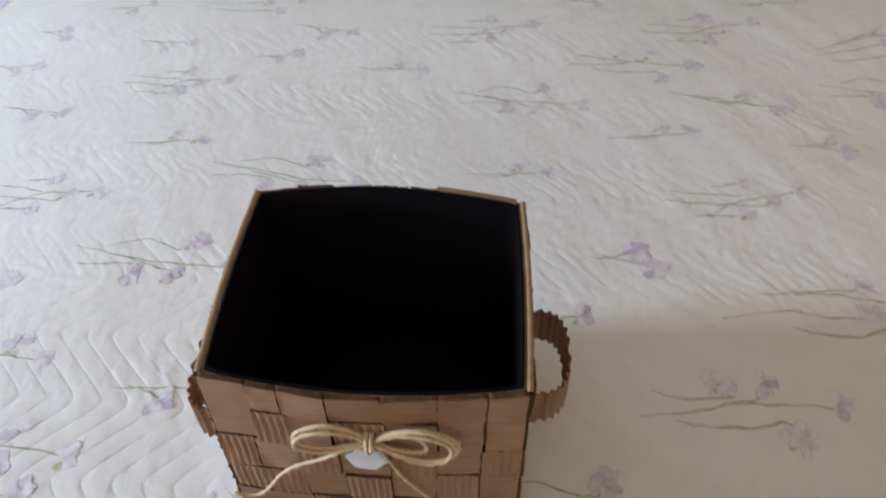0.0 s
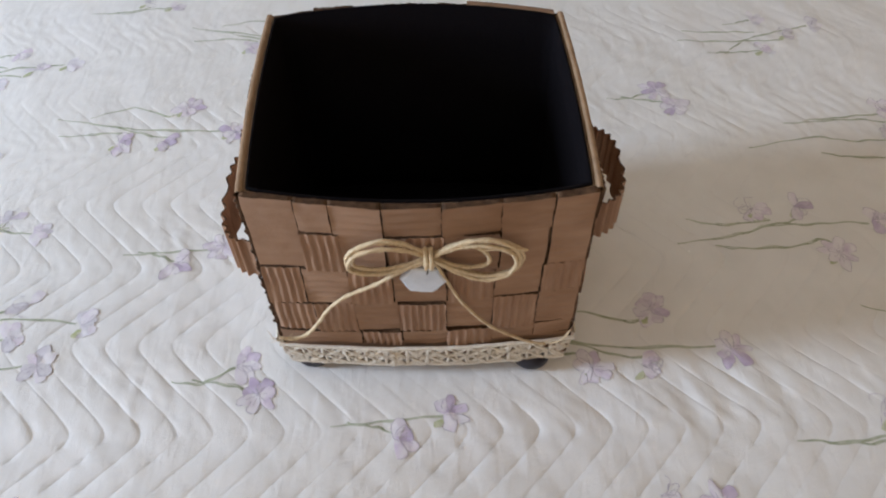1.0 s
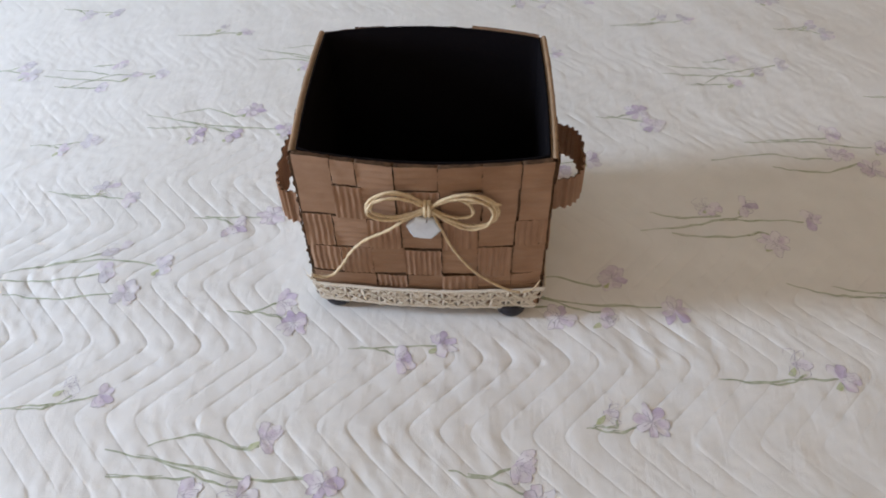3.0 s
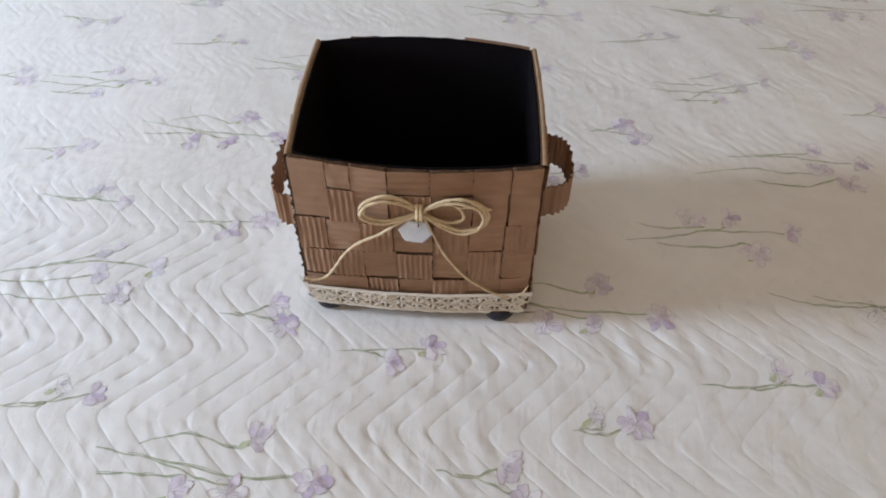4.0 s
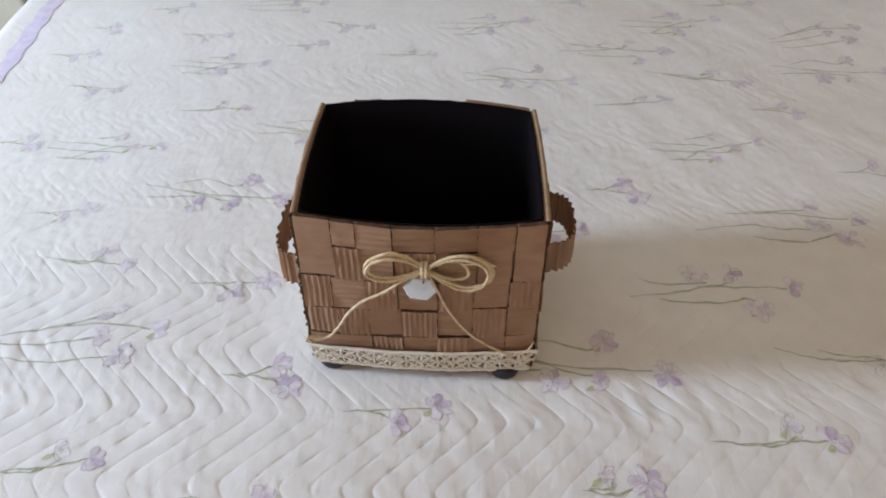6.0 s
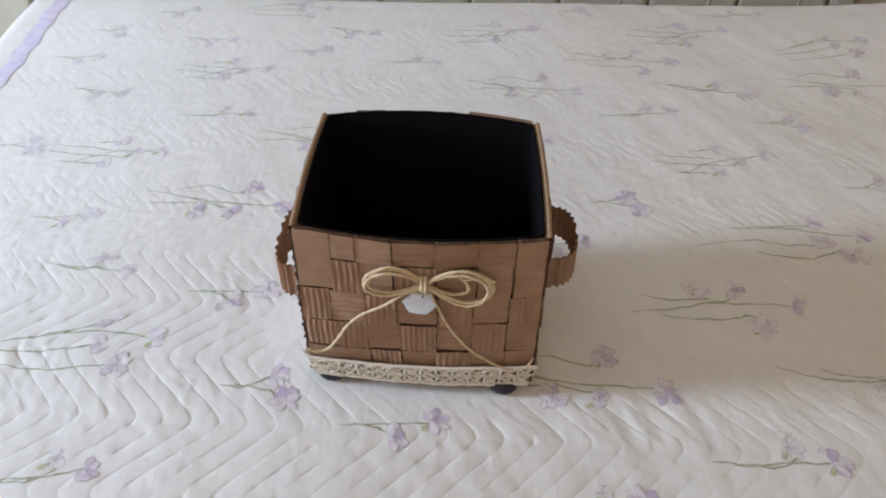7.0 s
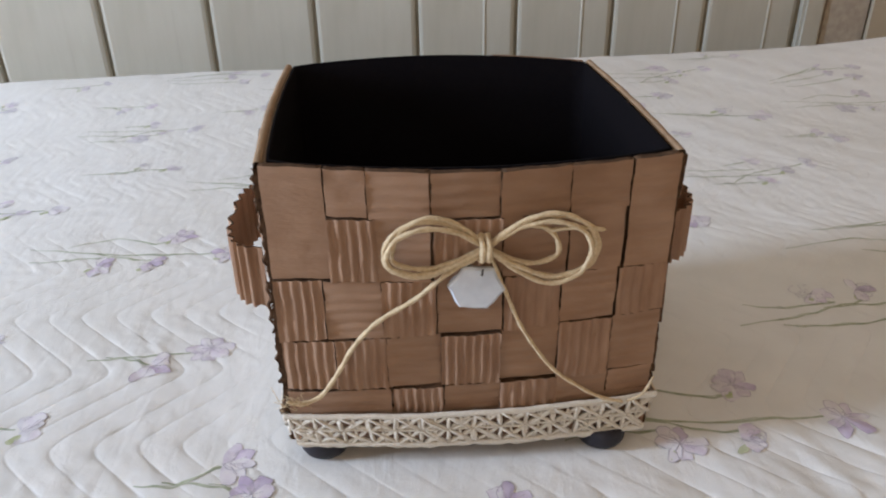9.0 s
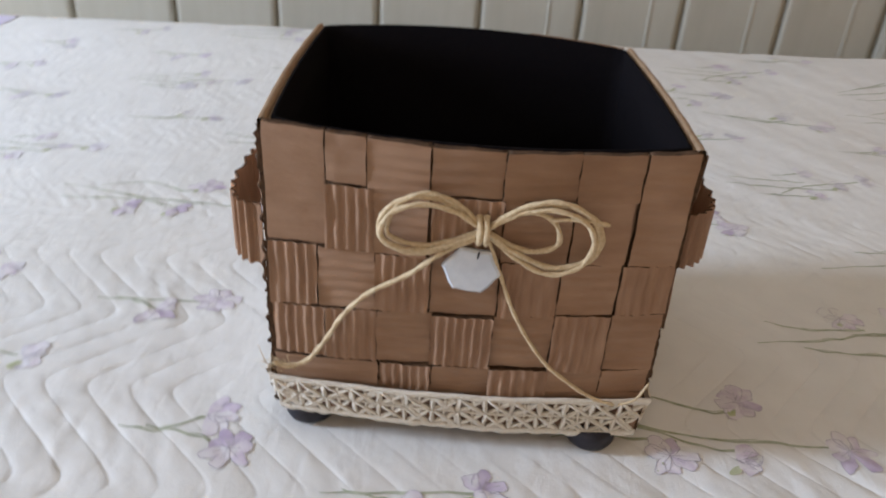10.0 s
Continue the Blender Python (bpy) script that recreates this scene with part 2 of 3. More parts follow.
def panel_board(w, bead):
    """A vertical board: rounded edges, flat face and one raised bead."""
    prof = [(0.0, 0.012), (0.0, 0.005), (0.002, 0.0015), (0.007, 0.0), (w * 0.40, 0.0012), (w * 0.66, 0.0008), (w * 0.675, -bead),
            (w * 0.685, -bead), (w * 0.70, 0.0008), (w - 0.009, 0.0), (w - 0.003, 0.002), (w, 0.006), (w, 0.012)]
    verts = [(x, y, z) for z in (ZF, ZC) for x, y in prof]
    n = len(prof)
    return mesh_of("wall_panel", verts, [(i, i + 1, i + 1 + n, i + n) for i in range(n - 1)], PANEL, smooth=False)


PITCH = 0.1957
plain_board, bead_board = panel_board(PITCH - 0.0065, -0.0009), panel_board(PITCH - 0.0065, 0.0010)
for i in range(-12, 3):
    part("wall_panel", bead_board if i > -2 else plain_board, wall_north, "", pose(0.2145 + PITCH * i, 0, 0))
part("door_frame", block_mesh("door_frame", (0.804, 0.850, -0.012, 0.03, ZF, ZC), PANEL, 0.006), wall_north, "cream painted post at the end of the panels")
part("stone_strip", block_mesh("stone_strip", (0.853, 0.952, -0.004, 0.03, ZF, ZC), TAN, 0.003), wall_north, "speckled tan strip beside the panels")
part("plaster", block_mesh("plaster", (0.955, X1, -0.012, 0.03, ZF, ZC), TAN_WALL), wall_north, "plain beige plaster")

# ---------------------------------------------------------------- bed with quilted bedspread
BX0, BX1, BY0, BY1, ROLL = -0.800, 1.20, -0.75, 0.965, 0.05
LINE, HALF, AMP, OFF = 0.02665, 0.0778, 0.0676, 0.0126      # quilting: line spacing, half a zigzag, its reach, its start


def zig(v):
    """The zigzag's sideways reach at v along it, with rounded turns."""
    return 0.5 * AMP * np.arcsin(0.955 * np.cos(math.pi * (v + 0.0537) / HALF)) / math.asin(0.955)


def waver(a, q):
    """How far the sewn lines stray from the true zigzag."""
    return 0.0016 * value_noise(a, q, 0.085, 21) + 0.0007 * value_noise(a, q, 0.03, 22)


def to_cloth(x, y):
    """World plan to the cloth's own, slightly sheared plan: across and along the quilting."""
    return x + 0.088 * y, y - 0.020 * x


def from_cloth(p, q):
    return (p - 0.088 * q) / 1.00176, (q + 0.020 * p) / 1.00176


def quilt_z(x, y):
    x, y = np.asarray(x, float), np.asarray(y, float)
    p, q = to_cloth(x, y)
    a = p - zig(q)
    u = (a - waver(a, q) + OFF) / LINE
    d = np.abs(u - np.round(u))      # 0 on a seam, 0.5 between two
    soft = (0.9 + 0.35 * value_noise(x, y, 0.2, 6)) * (1 - 0.55 * step01(0.0, 0.35, y)) * (1 - 0.45 * step01(0.2, 0.5, x))
    z = soft * (0.00026 * (1 - np.exp(-d / 0.04)) + 0.00015 * np.sin(np.pi * d))
    # puckers that spring from the seams, longer creases, slow swells
    z = z + 0.0012 * value_noise((x + 0.8 * y) * 1.3, (y - x) * 0.45, 0.0105, 7) * (0.35 + 0.65 * np.exp(-d / 0.2)) * (0.6 + 0.6 * value_noise(x, y, 0.09, 12)) * (1 - 0.6 * step01(0.1, 0.5, y))
    z = z + 0.00028 * value_noise((x + y) * 1.1, (y - x) * 0.6, 0.0062, 31) * (0.7 + 0.6 * value_noise(x, y, 0.06, 32))
    z = z + 0.0012 * step01(-0.1, 0.2, x) * step01(0.12, 0.0, y) * value_noise(x + 0.35 * y, y * 0.3, 0.015, 14) * (0.6 + 0.6 * value_noise(x, y, 0.08, 15))
    z = z + (0.0005 + 0.0003 * step01(0.0, 0.35, x) * step01(0.1, 0.4, y)) * value_noise(x + 0.6 * y, (y - 0.6 * x) * 0.22, 0.034, 8)
    z = z + 0.0030 * value_noise(x, y, 0.25, 9)
    calm = 1 - 0.8 * step01(0.16, 0.09, np.hypot((x - 0.02) * 0.8, y - 0.09))
    z = (z - 0.0008) * calm
    return z + 0.021 * step01(0.58, 0.92, y) + 0.032 * step01(0.62, 1.15, x) * step01(0.55, 1.0, y) - 0.003 * step01(-0.35, -0.8, x)


def stretch_axis(stops):
    out = []
    for a, b, d in stops:
        out += list(np.linspace(a, b, max(2, int(round((b - a) / d))), endpoint=False))
    return np.array(out + [stops[-1][1]])


DROP = 0.45
seam = [0.0, 0.035, 0.11, 0.22, 0.36, 0.5, 0.64, 0.78, 0.89, 0.965]
ax = np.array([k * LINE for k in range(-56, -36)] + [(k + f) * LINE for k in range(-36, 40) for f in seam] + [k * LINE for k in range(40, 75)])
ay = stretch_axis([(BY0 - DROP, BY0, 0.04), (BY0, -0.26, 0.010), (-0.26, 0.30, 0.0030), (0.30, 0.66, 0.0046), (0.66, BY1 + 0.08, 0.0068), (BY1 + 0.08, BY1 + DROP, 0.04)])


def fold(v, lo, hi, r):
    """Bends what lies past lo or hi down over a rounded edge: place and drop."""
    over = np.maximum(v - (hi - r), 0) + np.maximum((lo + r) - v, 0)
    sign = np.where(v > (lo + hi) / 2, 1.0, -1.0)
    arc = r * math.pi / 2
    flat = np.where(over < arc, r * np.sin(np.minimum(over, arc) / r), r)
    drop = np.where(over < arc, r * (1 - np.cos(np.minimum(over, arc) / r)), r + over - arc)
    return np.clip(v, lo + r, hi - r) + sign * flat * (over > 0), drop


CS, SN = math.cos(SKEW), math.sin(SKEW)


def drape(u, v, lift=0.0):
    """Lays points of the bed's own plan (u, v) on the bedspread: world places."""
    z = quilt_z(u * CS - v * SN, u * SN + v * CS) + lift
    fu, du = fold(u, BX0, BX1, ROLL)
    fv, dv = fold(v, BY0, BY1, ROLL)
    return np.stack([fu * CS - fv * SN, fu * SN + fv * CS, z - np.maximum(du, dv)], -1)


gp, gq = np.meshgrid(ax, ay, indexing="ij")
gx, gy = from_cloth(gp - OFF + zig(gq) + waver(gp - OFF, gq), gq)
verts = drape(gx * CS + gy * SN, gy * CS - gx * SN).reshape(-1, 3)
ny = len(ay)
ii = (np.arange(len(ax) - 1)[:, None] * ny + np.arange(ny - 1)[None, :]).ravel()
quads = np.stack([ii, ii + ny, ii + ny + 1, ii + 1], -1)
bedspread = tagged(new("bedspread", mesh_of("bedspread", verts.tolist(), quads.tolist(), COTTON)),
                   "white zigzag-quilted cotton bedspread printed with lavender flowers", "bedspread")
mattress = tagged(new("bed", block_mesh("bed", (BX0 + 0.03, BX1 - 0.03, BY0 + 0.03, BY1 - 0.03, ZF, -0.035), COTTON, 0.03)),
                  "bed base and mattress under the bedspread", "bed")
mattress.matrix_basis = pose(0, 0, 0, 0, 0, math.degrees(SKEW))


def lie(p, lift):
    """Lays plan points on the bedspread."""
    x, y = np.array([q[0] for q in p]), np.array([q[1] for q in p])
    return drape(x * CS + y * SN, y * CS - x * SN, lift).tolist()


def ribbon(points, width, lift):
    """A flat printed line on the bedspread; width may taper."""
    left, right = [], []
    n = len(points)
    for i, q in enumerate(points):
        a, b = points[max(i - 1, 0)], points[min(i + 1, n - 1)]
        d = Vector((b[0] - a[0], b[1] - a[1])).normalized()
        w = (width(i / (n - 1)) if callable(width) else width) / 2
        left.append((q[0] - d.y * w, q[1] + d.x * w))
        right.append((q[0] + d.y * w, q[1] - d.x * w))
    v = lie(left + right, lift)
    return v, [(i, n + i, n + i + 1, i + 1) for i in range(n - 1)]


def petal_outline(cx, cy, ang, length, width, rng):
    pts = []
    k = 14
    wob = rng.uniform(-0.2, 0.2, 3)
    for i in range(k):
        a = 2 * math.pi * i / k
        u, v = 0.5 - 0.5 * math.cos(a), 0.5 * math.sin(a)
        wide = width * (0.35 + 0.9 * u - 0.35 * u * u) * (1 + wob[0] * math.sin(2 * a) + wob[1] * math.cos(3 * a) + 0.12 * math.sin(5 * a + 9 * wob[2]))
        pu, pv = u * length * (1 + wob[2] * math.cos(3 * a) * 0.5), v * wide
        pts.append((cx + pu * math.cos(ang) - pv * math.sin(ang), cy + pu * math.sin(ang) + pv * math.cos(ang)))
    return pts


def spray(x, y, turn, size, stems, flowers, seed, hazed=False):
    """A printed spray: thin stems that end in flowers; one flat mesh on the bedspread. Far ones get greyed petals and
    fewer outlines, to paint in haze.
    """
    rng = np.random.RandomState(seed)
    ca, sa = math.cos(radians(turn)) * size, math.sin(radians(turn)) * size
    place = lambda q: (x + q[0] * ca - q[1] * sa, y + q[0] * sa + q[1] * ca)
    layers = []
    for s in stems:
        pts = smooth_path([(*place(q), 0) for q in s], 16)
        bend = rng.uniform(0, 6.28, 3)
        pts = [Vector((p.x + 0.0007 * math.sin(i * 0.33 + bend[0]), p.y + size * (0.0011 * math.sin(i * 0.21 + bend[1]) + 0.0006 * math.sin(i * 0.63 + bend[2])), 0))
               for i, p in enumerate(pts)]
        layers.append((ribbon(pts, lambda t: size * (0.0010 + 0.0015 * t * (1.6 - t)) * (1 + 0.25 * math.sin(17 * t + bend[0])), 0.00024), 0))
        # a second, thinner brush line beside the stem
        lo, hi = sorted(rng.randint(0, len(pts), 2))
        if hi - lo > 8:
            beside = [(p.x, p.y + size * (0.0012 + 0.0009 * math.sin(i * 0.4 + bend[1]))) for i, p in enumerate(pts)][lo:hi]
            layers.append((ribbon(beside, size * 0.0007, 0.00025), 0))
    for k, (fx_, fy_, faded, green) in enumerate(flowers):
        cx, cy = place((fx_, fy_))
        lift = 0.00026 + 0.00005 * k
        if green or (k + seed) % 3 == 0:
            pts = petal_outline(cx - 0.002 * size, cy - 0.004 * size, rng.uniform(-2.6, -2.0), 0.012 * size, 0.007 * size, rng)
            layers.append(((lie(pts, lift), [tuple(range(len(pts)))]), 3))
        # a bloom seen from the side opens towards its tip, a full one all round
        span = rng.choice([2.6, 3.6, 6.28])
        count = 7 if span > 6 else 5
        base = rng.uniform(-0.5, 0.5) + radians(turn)
        order = rng.permutation(count)
        for j, slot in enumerate(order):
            a = base + span * ((slot + 0.5) / count - 0.5) + rng.uniform(-0.22, 0.22)
            ln, wd = size * rng.uniform(0.0125, 0.0195), size * rng.uniform(0.0095, 0.0155)
            off = 0.004 * size if span < 6 else -0.0005
            pts = petal_outline(cx - off * math.cos(base), cy - off * math.sin(base), a, ln, wd, rng)
            l2 = lift + 0.00003 * j
            mx, my = sum(p[0] for p in pts) / len(pts), sum(p[1] for p in pts) / len(pts)
            if not faded or rng.rand() < 0.4:
                n = len(pts)
                rings = [(mx + (p[0] - mx) * k2, my + (p[1] - my) * k2) for k2 in (1.0, 0.72, 0.4) for p in pts]
                f = [(r * n + i, r * n + (i + 1) % n, (r + 1) * n + (i + 1) % n, (r + 1) * n + i) for r in range(2) for i in range(n)]
                f += [(2 * n + i, 2 * n + (i + 1) % n, 3 * n) for i in range(n)]
                layers.append(((lie(rings + [(mx, my)], l2), f), int(rng.choice([6, 6, 5, 1, 6] if hazed else [1, 1, 5, 4, 5]))))
            gap = rng.randint(0, 8)
            part_line = (pts + pts)[gap:gap + rng.randint(7, 14)]
            if hazed and rng.rand() < 0.7:
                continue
            layers.append((ribbon(part_line, size * 0.00046, l2 + 0.00010), 2))
            tip = (cx + 0.55 * ln * math.cos(a), cy + 0.55 * ln * math.sin(a))
            layers.append((ribbon([(cx, cy), ((cx + tip[0]) / 2, (cy + tip[1]) / 2), tip], size * 0.0004, l2 + 0.00011), 2))
    verts, faces, slots = [], [], []
    for (v, f), slot in layers:
        o = len(verts)
        verts += v
        faces += [tuple(i + o for i in q) for q in f]
        slots += [slot] * len(f)
    me = mesh_of("printed_spray", verts, faces, [STEM, PETAL, PETAL_LINE, LEAF, PETAL_DEEP, PETAL_PALE, PETAL_HAZE], slots=slots)
    return part("printed_spray", me, bedspread)


# motifs of the print: stems from root to flower, flowers as x, y, only outlined, with a green calyx
LONG_BUD = ([[(0, 0), (0.030, -0.008), (0.059, -0.014), (0.100, -0.009), (0.150, -0.010), (0.190, -0.018)], [(0.044, -0.001), (0.075, -0.006), (0.105, -0.009), (0.118, -0.020)]],
            [(0.124, -0.026, 0, 1), (0.102, -0.016, 1, 0), (0.196, -0.022, 0, 0)])
PAIR_LOW = ([[(0, 0), (0.035, 0.001), (0.085, 0.009)], [(0.012, 0.001), (0.032, -0.001), (0.050, -0.010)]],
            [(0.087, 0.010, 0, 0), (0.051, -0.011, 0, 0)])
PAIR_HIGH = ([[(0, 0), (0.025, 0.001), (0.050, 0.014)], [(0.015, 0.001), (0.045, -0.001), (0.066, -0.009)]],
             [(0.052, 0.016, 0, 0), (0.069, -0.010, 0, 0)])
PAIR_CUP = ([[(0, 0), (0.035, 0.001), (0.074, 0.004), (0.105, 0.008)], [(0.022, -0.002), (0.055, -0.001), (0.078, 0.010)]],
            [(0.072, 0.022, 1, 1), (0.110, 0.009, 0, 0)])
SMALL_CUP = ([[(0, 0), (0.026, -0.001), (0.052, 0.008)], [(0.003, 0.001), (0.022, 0.003), (0.026, 0.010)]],
             [(0.018, 0.018, 1, 1), (0.054, 0.010, 0, 0)])
QUAD_OPEN = ([[(0, 0), (0.05, 0.016), (0.10, 0.036)], [(0.03, 0.010), (0.09, 0.024), (0.155, 0.021)],
              [(-0.005, -0.012), (0.04, -0.008), (0.10, 0.004)], [(0.012, -0.028), (0.06, -0.030), (0.130, -0.019)]],
             [(0.109, 0.040, 1, 0), (0.163, 0.021, 0, 0), (0.106, 0.008, 0, 0), (0.137, -0.019, 0, 0)])
QUAD_BUD = ([[(0, 0), (0.05, -0.008), (0.12, -0.018), (0.180, -0.016)], [(0.035, 0.004), (0.075, 0.018), (0.115, 0.006), (0.130, 0.012)],
             [(0.010, -0.026), (0.05, -0.022), (0.085, -0.022)], [(0.045, -0.008), (0.09, -0.020), (0.123, -0.028)]],
            [(0.133, 0.019, 0, 1), (0.189, -0.019, 0, 0), (0.079, -0.035, 0, 1), (0.123, -0.034, 1, 1)])
QUAD_TWIN = ([[(0, 0), (0.052, 0.010), (0.095, 0.021), (0.133, 0.023), (0.175, 0.022)], [(0.014, 0.028), (0.045, 0.023), (0.088, 0.026)],
              [(0.032, 0.0), (0.057, -0.007), (0.099, -0.003), (0.128, 0.003), (0.135, -0.006)], [(0.070, 0.016), (0.100, 0.024), (0.119, 0.034)]],
             [(0.076, 0.041, 1, 1), (0.119, 0.044, 1, 1), (0.183, 0.028, 0, 0), (0.137, -0.012, 0, 1)])
QUAD_LEVEL = ([[(0.045, 0.035), (0.093, 0.040), (0.139, 0.038), (0.195, 0.033)], [(0, 0), (0.068, 0.013), (0.108, 0.009), (0.143, 0.008)],
               [(0.069, -0.007), (0.093, -0.016), (0.133, -0.014), (0.172, 0.002)], [(0.070, 0.042), (0.105, 0.043), (0.145, 0.050)]],
              [(0.153, 0.057, 0, 0), (0.204, 0.034, 0, 0), (0.151, 0.019, 0, 0), (0.182, -0.006, 0, 0)])
QUAD_CROSS = ([[(0.004, 0), (0.05, -0.001), (0.088, -0.004)], [(-0.004, -0.018), (0.05, -0.019), (0.112, -0.020)], [(0.025, -0.040), (0.055, -0.041), (0.085, -0.036)],
               [(0.045, -0.042), (0.070, -0.020), (0.100, -0.006), (0.150, 0.006)], [(0.055, 0.014), (0.075, 0.016), (0.088, 0.021)]],
              [(0.093, 0.022, 0, 0), (0.158, 0.007, 0, 0), (0.090, -0.034, 0, 0), (0.122, -0.006, 1, 1)])

SPRAYS = [
    (PAIR_LOW, [(-0.048, -0.049, 0, 1), (-0.249, 0.114, 0, 1), (-0.495, 0.228, 3, 0.85), (-0.605, 0.566, -12, 1), (-0.470, 0.775, -8, 0.9),
                (-0.237, 0.847, -15, 1.1), (-0.685, 0.679, -4, 0.9), (-0.280, 0.732, 6, 0.75), (-0.562, 0.878, 9, 0.85), (0.108, 0.223, 3, 1)]),
    (PAIR_HIGH, [(-0.175, -0.014, 0, 1), (0.205, 0.325, -4, 1), (0.473, 0.547, -2, 1), (0.551, 0.386, 0, 1), (0.054, -0.166, -8, 1.1),
                 (-0.651, 0.798, -10, 0.8), (0.188, 0.947, 0, 0.8), (-0.640, 0.390, 0, 1)]),
    (PAIR_CUP, [(0.288, -0.063, 0, 1), (-0.353, -0.137, 8, 0.88), (-0.433, 0.145, -8, 0.9), (-0.396, 0.490, 4, 0.9), (0.242, 0.550, 4, 1),
                (-0.120, 0.712, -3, 0.9), (0.332, 0.672, -16, 1.4), (0.450, 0.960, 0, 1), (0.060, 0.460, 2, 0.9)]),
    (LONG_BUD, [(0.374, 0.053, 0, 1)]),
    (SMALL_CUP, [(0.170, -0.119, 0, 1), (0.380, -0.260, 0, 1)]),
    (QUAD_OPEN, [(-0.421, 0.020, 0, 1), (0.561, 0.815, 8, 1.0), (-0.392, 0.916, -4, 0.9), (0.780, 0.560, 0, 1)]),
    (QUAD_BUD, [(-0.235, -0.166, 0, 1), (0.070, 0.033, 0, 1), (-0.369, 0.293, 0, 1), (0.540, 0.704, 2, 1), (0.030, 0.648, 0, 0.95),
                (-0.266, 0.460, -3, 1), (0.800, 0.860, 0, 1)]),
    (QUAD_CROSS, [(0.304, 0.444, 0, 1), (-0.545, 0.398, -5, 1), (-0.455, 0.660, -2, 0.95), (0.308, 0.880, 4, 1.1), (-0.020, 0.850, 3, 1)]),
    (QUAD_LEVEL, [(0.334, 0.247, 0, 1)]),
    (QUAD_TWIN, [(0.239, 0.121, 0, 1), (0.195, 0.739, -4, 0.97), (0.640, 0.170, 0, 1)]),
]
for k, (motif, places) in enumerate(SPRAYS):
    for j, (sx, sy, turn, size) in enumerate(places):
        # sprays far back or far left carry the haze in their colour
        spray(sx, sy - 0.05 * float(step01(0.58, 0.92, sy)), turn, size, *motif, seed=100 * k + j, hazed=sy > 0.36 or sx < -0.40)

# the quilting thread, stitch by stitch, along the seams round the basket
THREAD = material("quilting_thread", (0.78, 0.77, 0.755), 0.85, other=(0.72, 0.71, 0.695), scale=200, spec=0.2)
lines, along = np.meshgrid(np.arange(-20, 25), np.arange(-0.25, 0.24, 0.0032), indexing="ij")
corner = np.array([(0.0, -1), (0.0, 1), (0.0019, 1), (0.0019, -1)])
tq = (along[..., None] + corner[:, 0]).ravel()
ta = np.repeat((lines * LINE - OFF).ravel(), 4)
tp = ta + zig(tq) + waver(ta, tq) + np.tile(corner[:, 1], lines.size) * 0.00030
tx, ty_ = from_cloth(tp, tq)
sv = lie(list(zip(tx, ty_)), 0.00016)
stitches = part("quilting_stitches", mesh_of("quilting_stitches", sv, [(i, i + 1, i + 2, i + 3) for i in range(0, len(sv), 4)], THREAD), bedspread)
tagged(stitches, kind="stuff")

# lavender band along the edge of the bedspread
band_c = [(-0.740 - 0.088 * (yy - 0.556), yy) for yy in np.arange(-0.70, 1.0, 0.004)]
cols = 9
rows = []
for q in band_c:
    rows.append([(q[0] - 0.015 + 0.030 * c / (cols - 1) + 0.0025 * math.sin(q[1] * 90) * (c in (0, cols - 1)), q[1]) for c in range(cols)])
bv = lie([p for r in rows for p in r], 0.0009)
bf = [(i * cols + c, i * cols + c + 1, (i + 1) * cols + c + 1, (i + 1) * cols + c) for i in range(len(rows) - 1) for c in range(cols - 1)]
part("printed_band", mesh_of("printed_band", bv, bf, STRIPE), bedspread, "lavender printed border band")

# ---------------------------------------------------------------- the woven basket
basket = tagged(new("basket"), "square basket woven of brown corrugated cardboard with black lining, on feet", "basket")
# corners at the rim and at the base, front-left, front-right, back-right, back-left
TOP = [Vector((-0.083, 0.008, 0.186)), Vector((0.1295, 0.012, 0.184)), Vector((0.122, 0.186, 0.190)), Vector((-0.0900, 0.180, 0.1940))]
LOW = [Vector((-0.083, 0.003, 0.014)), Vector((0.1275, 0.008, 0.009)), Vector((0.126, 0.178, 0.009)), Vector((-0.084, 0.174, 0.014))]
BULGE = [0.0095, 0.0022, 0.010, 0.0028]
RISE = [-0.0035, 0.0, 0.0042, 0.0]


def side_point(s, u, v, off=0.0):
    """A point of side s (0 front, 1 right, 2 back, 3 left): u along it, v up it, off outward."""
    a, b = s, (s + 1) % 4
    low, top = LOW[a].lerp(LOW[b], u), TOP[a].lerp(TOP[b], u)
    d = (TOP[b] - TOP[a]).normalized()
    n = Vector((d.y, -d.x, 0))
    arch = max(0.0, math.sin(math.pi * min(max(u, 0), 1))) ** 0.9
    p = low.lerp(top, v)
    p.z += RISE[s] * arch * v * v
    return p + n * (off + BULGE[s] * arch * (0.55 + 0.45 * v))


def shell(off_out, off_in, v_lo, v_hi, mats, floor_v=None, steps=16):
    """Four walls of given offsets, with a rim, and a floor if floor_v is given."""
    verts, faces, slots = [], [], []
    ring = [(s, i / steps) for s in range(4) for i in range(steps)]
    n = len(ring)
    levels = [(off_out, v_lo + (v_hi - v_lo) * k / 6) for k in range(7)] + [(off_in, v_hi - (v_hi - v_lo) * k / 6) for k in range(7)]
    for off, v in levels:
        for s, u in ring:
            p = side_point(s, u, v, off)
            if u == 0:      # mitre the corner
                q = side_point((s + 3) % 4, 1.0, v, off)
                p = p + q - side_point(s, 0, v, 0)
            verts.append(p)
    for k in range(len(levels) - 1):
        for i in range(n):
            j = (i + 1) % n
            faces.append((k * n + i, k * n + j, (k + 1) * n + j, (k + 1) * n + i))
            slots.append(1 if k == 6 else 0)
    if floor_v is not None:
        faces.append(tuple((len(levels) - 1) * n + i for i in range(n))[::-1])
        slots.append(0)
    return mesh_of("shell", verts, faces, mats, slots=slots)


